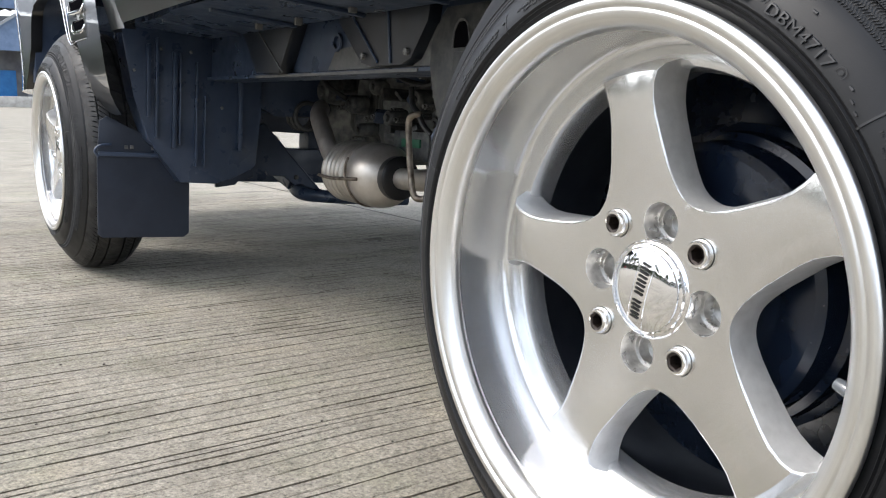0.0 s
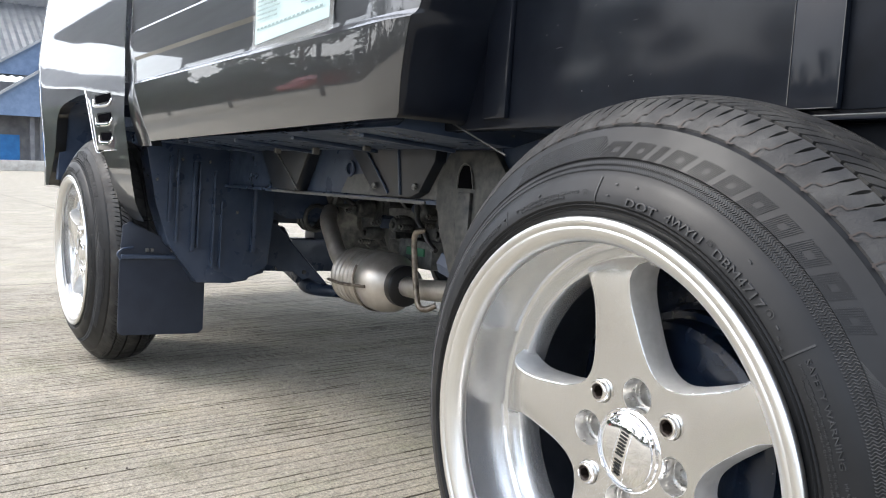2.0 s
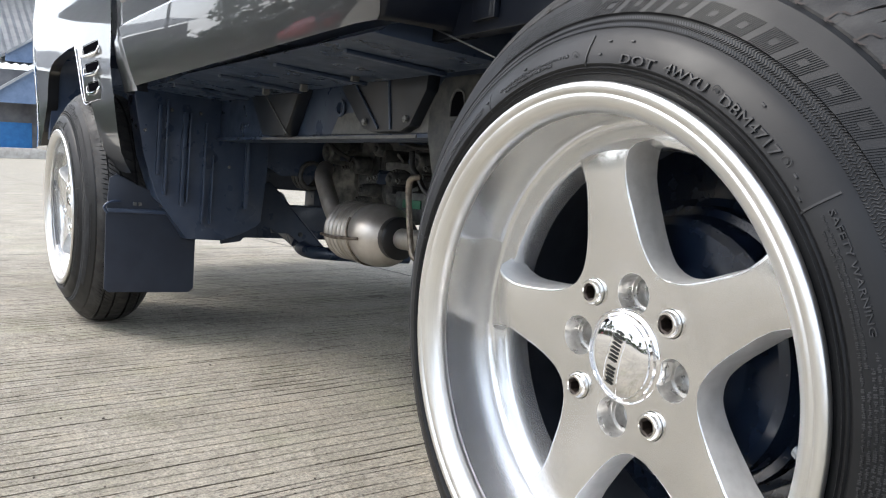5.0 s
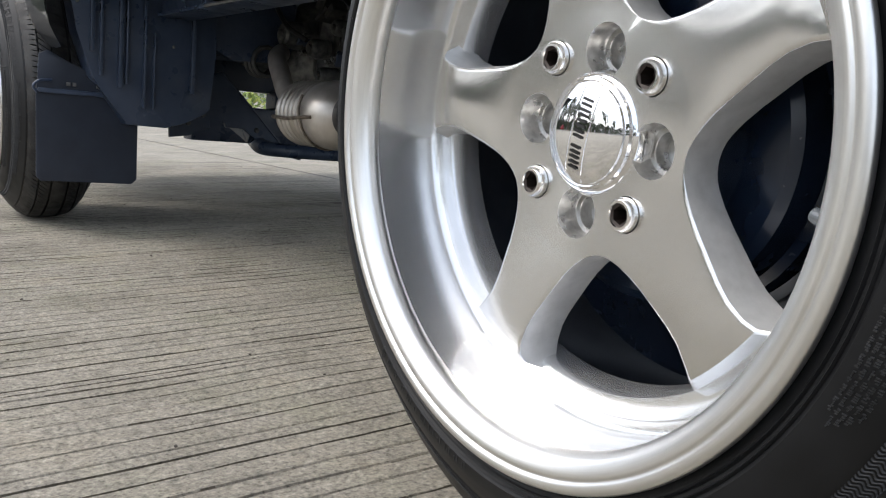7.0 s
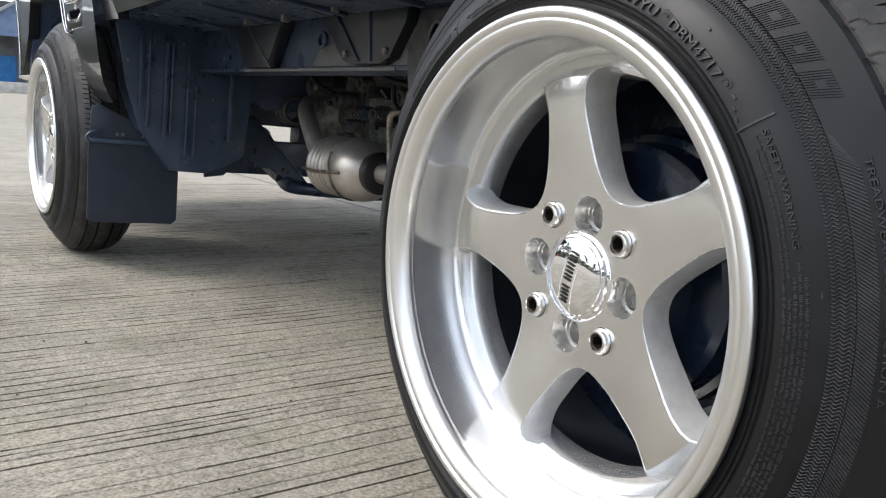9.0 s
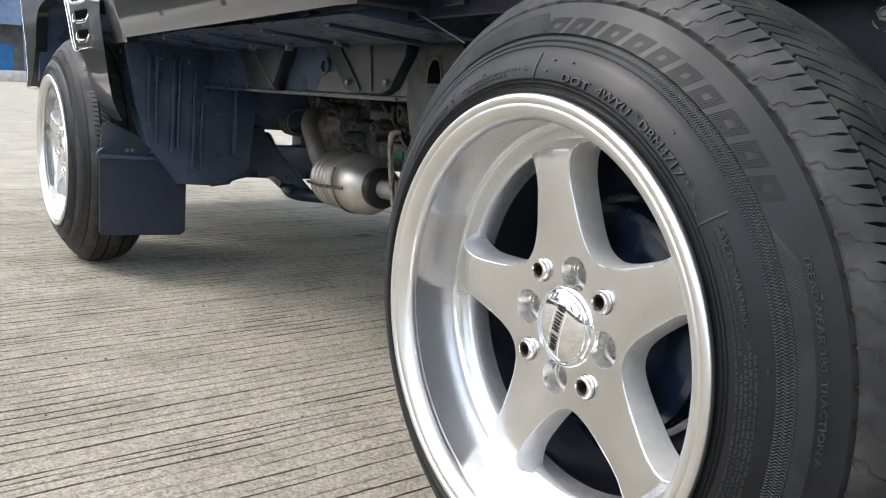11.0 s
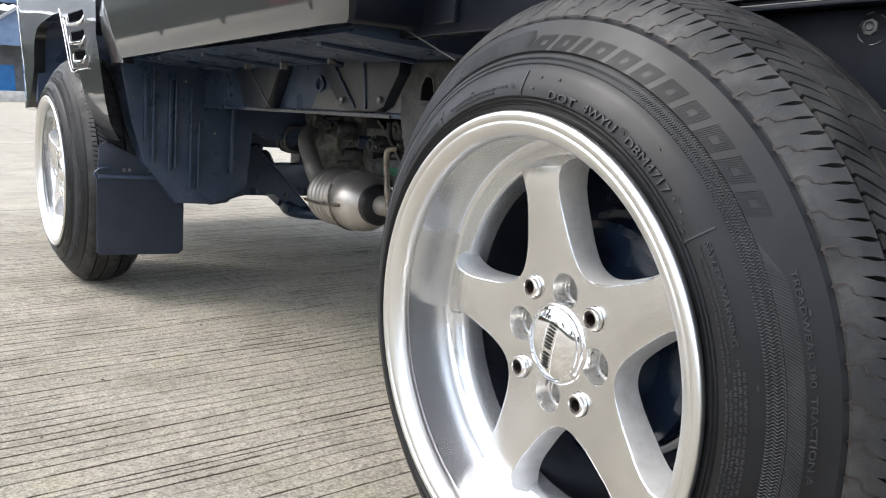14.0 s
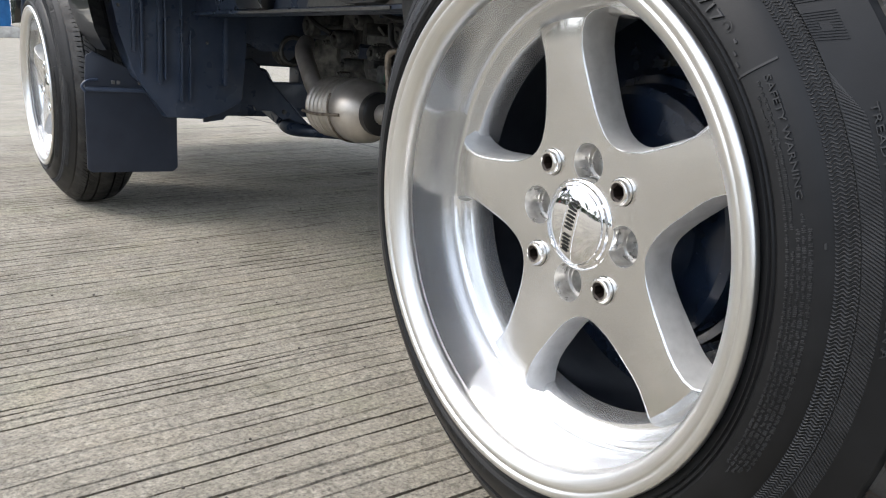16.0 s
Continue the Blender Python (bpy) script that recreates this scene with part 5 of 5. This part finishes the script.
for _ob in (sleeve, notice, _print):
    for _v in _ob.data.vertices:
        _v.co.x += 0.004 * max(0.0, (0.764 - _v.co.z) / 0.05)


# ---- ground: one broom-finished concrete yard with slab joints ----
def build_ground():
    verts, faces = [], []
    rnd = random.Random(11)
    X0, X1, Y0, Y1 = -3.5, 1.290, -2.5, 3.430
    xs = []
    x = X0
    while x < X1:
        xs.append(x)
        x += 0.05 if x < -0.95 else 0.0125
    xs.append(X1)
    rows = [(Y0, 0, 0, 0)]
    y, k = Y0 + 0.02, 0
    while y < Y1 - 0.05:
        w = rnd.choice((0.0032, 0.0040, 0.0046, 0.0052))
        d = rnd.choice((0.0022, 0.0032, 0.0040, 0.0046))
        rows += [(y, 0, k, -1), (y + w * 0.25, d * 0.8, k, -0.6), (y + w * 0.5, d, k, 0), (y + w * 0.75, d * 0.8, k, 0.6), (y + w, 0, k, 1)]
        y += w + rnd.choice((0.010, 0.013, 0.019, 0.024, 0.028, 0.031))
        k += 1
    rows.append((Y1, 0, 0, 0))
    for yy, d, k, edge in rows:
        for x in xs:
            inside = min(1.0, (x - X0) / 0.1, (X1 - x) / 0.1, (yy - Y0) / 0.05, (Y1 - yy) / 0.08)
            n1 = noise.noise((x * 1.7, k * 3.1, 0.0))
            n2 = noise.noise((x * 7.0, k * 5.7, 4.0))
            n3 = noise.noise((x * 46.0, k * 9.3, 2.0 + edge))
            depth = d * max(0.0, min(1.25, 0.80 + 1.0 * n1 + 0.5 * n2 + 0.55 * n3)) * max(0.0, inside)
            shift = (0.004 * n1 + 0.0010 * n2 + 0.0011 * edge * n3) * max(0.0, inside)
            lump = 0.0016 * noise.noise((x * 6, yy * 6, 9.0)) * max(0.0, inside)
            verts.append((x, yy + shift, lump - depth))
    n = len(xs)
    for j in range(len(rows) - 1):
        for i in range(n - 1):
            a = j * n + i
            faces.append((a, a + 1, a + n + 1, a + n))

    def quad(x0, x1, y0, y1, z=0.0):
        b = len(verts)
        verts.extend([(x0, y0, z), (x1, y0, z), (x1, y1, z), (x0, y1, z)])
        faces.append((b, b + 1, b + 2, b + 3))
    F = 400
    quad(-F, X0, -F, Y1)
    quad(X0, X1, -F, Y0)
    quad(X1 + 0.012, F, -F, Y1)
    quad(-F, X1, Y1 + 0.012, F)
    quad(X1 + 0.012, F, Y1 + 0.012, F)
    me = bpy.data.meshes.new("ground")
    me.from_pydata(verts, [], faces)
    me.shade_smooth()
    me.set_sharp_from_angle(angle=radians(30))
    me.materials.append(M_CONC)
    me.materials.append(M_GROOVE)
    # faces lying deeper than 1.3 mm take the darker concrete
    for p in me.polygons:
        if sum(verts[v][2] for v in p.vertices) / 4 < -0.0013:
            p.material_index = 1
    g = tagged(new("ground", me), "brushed grey-brown concrete yard with fine grooves", "ground", kind="structure")
    bm = bmesh.new()
    for x0, x1, y0, y1 in ((-F, F, Y1 - 0.5, Y1 + 1.5), (X1 - 0.5, X1 + 1.5, -F, F)):
        z = -0.012 if x0 == -F else -0.0125
        bm.faces.new([bm.verts.new(p) for p in ((x0, y0, z), (x1, y0, z), (x1, y1, z), (x0, y1, z))])
    j = finish("slab_joint", bm, M_JOINT, g)
    return g


build_ground()


def build_grit():
    """Loose crumbs of stone and soil lying on the yard."""
    rnd = random.Random(77)
    verts, faces = [], []
    for i in range(90):
        x, y, r = rnd.uniform(-0.75, 0.75), rnd.uniform(-0.2, 2.6), rnd.uniform(0.0008, 0.0026)
        b, n = len(verts), 6
        for h, f in ((-0.2, 0.8), (0.35, 1.0), (0.8, 0.55)):
            for j in range(n):
                a = 2 * math.pi * j / n
                q = r * f * rnd.uniform(0.75, 1.25)
                verts.append((x + q * math.cos(a), y + q * math.sin(a), r * h + 0.0006))
        for ring in (0, n):
            for j in range(n):
                p, q = b + ring + j, b + ring + (j + 1) % n
                faces.append((p, q, q + n, p + n))
        faces.append(tuple(range(b + 2 * n, b + 3 * n)))
    me = bpy.data.meshes.new("grit")
    me.from_pydata(verts, [], faces)
    me.materials.append(M_JOINT)
    return tagged(new("grit", me), "scattered dark crumbs of grit on the concrete", "grit", kind="stuff")


build_grit()
M_BLUE = material("blue_wall_paint", (0.02, 0.16, 0.42), 0.6)
vary(M_BLUE, 3, (0.015, 0.13, 0.36), (0.03, 0.2, 0.48), 5)
M_BOARD = material("faded_blue_board", (0.27, 0.33, 0.42), 0.6)
vary(M_BOARD, 3, (0.09, 0.14, 0.23), (0.14, 0.20, 0.31), 5)
M_GREYWALL = material("grey_plaster", (0.24, 0.24, 0.25), 0.8)
vary(M_GREYWALL, 2, (0.10, 0.10, 0.11), (0.18, 0.18, 0.18), 6)
M_ROOF = material("zinc_roof_sheet", (0.45, 0.46, 0.47), 0.45, 0.3)
vary(M_ROOF, 1.5, (0.20, 0.21, 0.22), (0.32, 0.33, 0.34), 6)
M_KERB = material("kerb_concrete", (0.42, 0.40, 0.37), 0.85)
vary(M_KERB, 4, (0.33, 0.31, 0.28), (0.5, 0.48, 0.44), 6)
M_LEAF = material("tree_foliage", (0.05, 0.09, 0.03), 0.6)
_li = M_LEAF.node_tree.nodes.new("ShaderNodeNewGeometry")
link(M_LEAF, ramp(M_LEAF, _li.outputs["Random Per Island"], [(0.0, (0.012, 0.026, 0.010)), (0.6, (0.030, 0.052, 0.020)), (1.0, (0.065, 0.085, 0.032))]), bsdf(M_LEAF).inputs["Base Color"])
M_BARK = material("tree_bark", (0.12, 0.09, 0.06), 0.9)
vary(M_BARK, 6, (0.07, 0.05, 0.035), (0.17, 0.13, 0.09), 6)
M_RED = material("red_car_paint", (0.42, 0.012, 0.014), 0.3, 0.0, 1.0, 0.03)
vary(M_RED, 5, (0.36, 0.010, 0.012), (0.46, 0.016, 0.018), 3)
# shade under the roof put into the colour, to reflect dark in the paint
M_CANOPY = material("shade_darkened_sheet", (0.11, 0.125, 0.15), 0.6)
vary(M_CANOPY, 1.2, (0.010, 0.013, 0.018), (0.022, 0.026, 0.033), 5)
bsdf(M_CANOPY).inputs["Specular IOR Level"].default_value = 0.04
D = 45.0


def corrugated(x0, x1, y0, z0, y1, z1, pitch=0.42, amp=0.10):
    """A corrugated sheet that climbs from (y0, z0) to (y1, z1)."""
    bm = bmesh.new()
    n = int((x1 - x0) / pitch * 4)
    rows = []
    for y, z in ((y0, z0), ((y0 + y1) / 2, (z0 + z1) / 2 - 0.03), (y1, z1)):
        rows.append([bm.verts.new((x0 + (x1 - x0) * i / n, y, z + amp * (0.5 + 0.5 * math.cos(i * math.pi / 2)))) for i in range(n + 1)])
    for a, b in zip(rows, rows[1:]):
        for i in range(n):
            bm.faces.new((a[i], a[i + 1], b[i + 1], b[i]))
    bmesh.ops.solidify(bm, geom=bm.faces[:], thickness=0.03)
    return bm


house = thing("workshop_building", "blue and grey workshop with corrugated zinc roofs", "building", (0, D, 0))
part("wall", box((-1.6, 3.4, 0.50), (18, 10.0, 4.6), 0.02), M_GREYWALL, house, "grey plaster wall")
part("blue_dado", box((-1.6, 3.33, 0.50), (6.55, 3.40, 1.85), 0.01), M_BLUE, house, "blue painted lower wall")
for _x in (6.78, 7.25, 3.2, 11.0):
    part("porch_post", box((_x, 1.6, 0.50), (_x + 0.22, 1.82, 4.2), 0.02), M_GREYWALL, house, "grey concrete porch post")
part("main_roof", corrugated(-1.6, 18, 4.6, 4.95, 13.0, 10.2), M_ROOF, house, "weathered corrugated zinc roof")
part("clerestory", box((-1.6, 13.0, 9.2), (18, 13.3, 11.3), 0.02), M_GREYWALL, house, "grey ridge wall")
part("upper_roof", corrugated(-1.6, 18, 12.6, 11.2, 18.0, 14.6), M_ROOF, house, "upper corrugated zinc roof")


def gable(xc, half, y0, y1, eave, ridge, name):
    """A small double-pitched porch roof with its blue gable board."""
    bm = bmesh.new()
    for s in (-1, 1):
        t = [bm.verts.new(p) for p in ((xc + s * half, y0, eave), (xc, y0, ridge), (xc, y1, ridge), (xc + s * half, y1, eave))]
        bm.faces.new(t)
    bmesh.ops.remove_doubles(bm, verts=bm.verts, dist=1e-4)
    bmesh.ops.solidify(bm, geom=bm.faces[:], thickness=0.12)
    part(name, bm, M_ROOF, house, "pale corrugated porch roof")
    part("gable_board", prism([(xc - half, eave - 0.45), (xc - half, eave - 0.05), (xc, ridge - 0.05), (xc + half, eave - 0.05), (xc + half, eave - 0.45)], 1, y0 + 0.25, y0 + 0.35), M_BOARD, house, "faded blue gable board")


gable(8.6, 4.2, 0.9, 3.6, 3.2, 6.1, "porch_roof")
gable(10.4, 5.1, 2.6, 6.0, 5.4, 8.8, "upper_gable_roof")
# low store beside the workshop, known from its mirror image in the wing
store = thing("store_building", "low grey store with a blue corner post beside the workshop", "building", (-10.0, D, 0))
part("wall", box((-6.0, 3.4, 0.50), (5.0, 9.0, 5.2), 0.02), M_GREYWALL, store, "grey plaster wall")
part("corner_post", box((5.0, 3.2, 0.50), (6.0, 9.0, 5.3), 0.02), M_BLUE, store, "blue painted corner post")
# unseen red board, added to give the wing its red reflection
part("red_panel", box((2.6, 3.32, 1.5), (4.0, 3.38, 2.5), 0.01), M_RED, store, "red board standing for an unidentified red reflection")
part("roof", corrugated(-6.4, 6.4, 2.8, 5.25, 9.4, 7.0), M_ROOF, store, "weathered corrugated zinc roof")
kerb = finish("kerb", box((-60, D - 0.6, 0.0), (60, D + 3.4, 0.52), 0.03), M_KERB)
tagged(kerb, "pale raised concrete kerb before the workshop", "kerb", kind="structure")

# carport roof beside the truck, known from its mirror image in the paint
port = thing("carport", "open grey carport roof on steel posts beside the yard", "carport", (-3.6, 12.0, 0))
part("canopy", box((-3.2, 0.8, 4.20), (0.4, 11.0, 4.32), 0.02), M_CANOPY, port, "sheet roof with its underside shade put into the colour")
part("fascia", box((-3.26, 0.8, 4.00), (-3.2, 11.0, 4.36), 0.01), M_CANOPY, port, "grey roof edge")
for _y in (1.3, 5.9, 10.5):
    part("post", tube([(-3.0, _y, 0.0), (-3.0, _y, 4.2)], 0.05, 14, 1), M_CANOPY, port, "grey steel post")


def build_tree(seed, height, spread):
    rnd = random.Random(seed)
    bm = bmesh.new()
    tube([(0, 0, 0), (0.1, 0.05, height * 0.25), (-0.05, 0.1, height * 0.55), (0.1, 0, height * 0.85)], lambda t: 0.20 * (1 - 0.8 * t), 10, 4, bm)
    tips = []
    for k in range(9):
        a, h = rnd.uniform(0, 6.28), height * rnd.uniform(0.35, 0.75)
        tip = (spread * 0.75 * math.cos(a) * rnd.uniform(0.5, 1), spread * 0.75 * math.sin(a) * rnd.uniform(0.5, 1), h + height * rnd.uniform(0.1, 0.28))
        tube([(0, 0, h), (tip[0] * 0.5, tip[1] * 0.5, (h + tip[2]) / 2 + 0.1), tip], lambda t: 0.07 * (1 - 0.8 * t), 6, 3, bm)
        tips.append(Vector(tip))
    root = thing("tree", "leafy green tree beyond the yard", "tree", group="trees beyond the yard")
    part("trunk", bm, M_BARK, root, "brown bark trunk and limbs")
    verts, faces = [], []
    for tip in tips:
        size = spread * rnd.uniform(0.25, 0.45)
        for i in range(170):
            d = Vector((rnd.gauss(0, 1), rnd.gauss(0, 1), rnd.gauss(0, 0.75)))
            c = tip + d.normalized() * size * rnd.random() ** 0.45
            u = Vector((rnd.gauss(0, 1), rnd.gauss(0, 1), rnd.gauss(0, 1))).normalized()
            v = u.orthogonal().normalized()
            s = rnd.uniform(0.10, 0.24)
            b = len(verts)
            verts += [c - u * s, c + v * s * 0.5, c + u * s, c - v * s * 0.5]
            faces.append((b, b + 1, b + 2, b + 3))
    me = bpy.data.meshes.new("crown")
    me.from_pydata(verts, [], faces)
    me.materials.append(M_LEAF)
    crown_ob = new("crown", me)
    crown_ob.parent = root
    tagged(crown_ob, "many small green leaves", kind="stuff")
    return root


tree_a, tree_b = build_tree(1, 6.5, 2.6), build_tree(2, 5.0, 2.3)
tree_a.matrix_basis, tree_b.matrix_basis = pose(-17.0, 40, 0), pose(-20, 31, 0, 0, 0, 70) @ Matrix.Diagonal((1.4, 1.4, 1.55, 1))
for _i, (_x, _y) in enumerate(((-18, 37), (-24, 28), (-27, 21), (-30, 13), (-31, 5), (-30, -4), (-28, -12), (-24, -20), (-18, -27), (-22, 33))):
    copy_thing((tree_a, tree_b)[_i % 2], pose(_x, _y, 0, 0, 0, 47 * _i) @ (Matrix.Diagonal((1.3, 1.3, 1.5, 1)) if _x in (-22, -18) and _y > 0 else Matrix.Identity(4)))


# unseen hedge, added to block sky between the trees in the door's reflection
def build_hedge():
    rnd = random.Random(21)
    verts, faces = [], []
    line = [(-4.0, 44), (-11.0, 41), (-20, 37), (-29, 24), (-33, 8), (-31, -10), (-24, -26)]
    for (x0, y0), (x1, y1) in zip(line, line[1:]):
        for i in range(2200):
            t = rnd.random()
            c = Vector((x0 + (x1 - x0) * t + rnd.gauss(0, 0.5), y0 + (y1 - y0) * t + rnd.gauss(0, 0.5), rnd.random() ** 0.8 * (3.0 + 0.6 * math.sin(t * 17))))
            u = Vector((rnd.gauss(0, 1), rnd.gauss(0, 1), rnd.gauss(0, 1))).normalized()
            v = u.orthogonal().normalized()
            s = rnd.uniform(0.2, 0.42)
            b = len(verts)
            verts += [c - u * s, c + v * s * 0.5, c + u * s, c - v * s * 0.5]
            faces.append((b, b + 1, b + 2, b + 3))
    me = bpy.data.meshes.new("hedge")
    me.from_pydata(verts, [], faces)
    me.materials.append(M_LEAF)
    return tagged(new("hedge", me), "unseen dark green hedge added to darken the door's reflection", "hedge", kind="stuff")


build_hedge()


# red hatchback parked across the yard, known from its mirror image in the paint


def build_hatchback(at):
    car = thing("hatchback", "small red hatchback parked on the concrete yard", "car")
    side = [(-1.75, 0.28), (-1.80, 0.55), (-1.76, 0.82), (-1.55, 0.92), (-0.85, 1.00), (-0.30, 1.42), (0.15, 1.50), (1.05, 1.46), (1.55, 1.05), (1.78, 0.92), (1.82, 0.55), (1.76, 0.28)]
    part("body", prism(side, 0, -0.80, 0.80, 0.06), M_RED, car, "glossy red car body")
    for x0, x1 in ((-0.815, -0.795), (0.795, 0.815)):
        for pane in ([(-0.70, 1.00), (-0.22, 1.36), (0.18, 1.42), (0.18, 1.00)], [(0.26, 1.00), (0.26, 1.42), (0.98, 1.38), (1.30, 1.06)]):
            part("window", prism(pane, 0, x0, x1), M_GLASS, car, "dark side window")
    for y in (-1.12, 1.15):
        for x in (-0.80, 0.62):
            w = part("wheel", lathe([(0.0, 0.19), (0.0, 0.29), (0.03, 0.30), (0.15, 0.30), (0.18, 0.29), (0.18, 0.19)], 32), M_RUBBER, car, "black car tyre")
            w.location = (x, y, 0.30)
            part("rim", lathe([(-0.002, 0.001), (0.012, 0.10), (-0.004, 0.19), (0.17, 0.19), (0.17, 0.001)], 32, False), M_SILVER, w, "silver wheel rim")
    car.matrix_basis = at
    return car


build_hatchback(pose(-17.0, 34.0, 0, 0, 0, 62))

# low yellow-green shrubs beyond the truck
def build_shrubs():
    rnd = random.Random(31)
    verts, faces = [], []
    for i in range(2600):
        c = Vector((rnd.uniform(6.5, 15.0), rnd.uniform(19.0, 21.0), 0.0))
        c.z = rnd.random() ** 0.8 * (0.55 + 0.18 * math.sin(c.x * 2.3) + 0.1 * math.sin(c.x * 7.1))
        u = Vector((rnd.gauss(0, 0.6), rnd.gauss(0, 0.6), rnd.gauss(0.6, 0.6))).normalized()
        v = u.orthogonal().normalized()
        s = rnd.uniform(0.08, 0.2)
        b = len(verts)
        verts += [c - u * s * 0.4, c + v * s * 0.3, c + u * s, c - v * s * 0.3]
        faces.append((b, b + 1, b + 2, b + 3))
    me = bpy.data.meshes.new("shrub_bed")
    me.from_pydata(verts, [], faces)
    me.materials.append(M_LIME)
    return tagged(new("shrub_bed", me), "low yellow-green shrubs along the yard", "shrubs", kind="stuff")


M_LIME = material("yellow_green_leaf", (0.16, 0.22, 0.04), 0.6)
_lg = M_LIME.node_tree.nodes.new("ShaderNodeNewGeometry")
link(M_LIME, ramp(M_LIME, _lg.outputs["Random Per Island"], [(0.0, (0.07, 0.12, 0.02)), (0.6, (0.20, 0.26, 0.04)), (1.0, (0.38, 0.40, 0.08))]), bsdf(M_LIME).inputs["Base Color"])
build_shrubs()
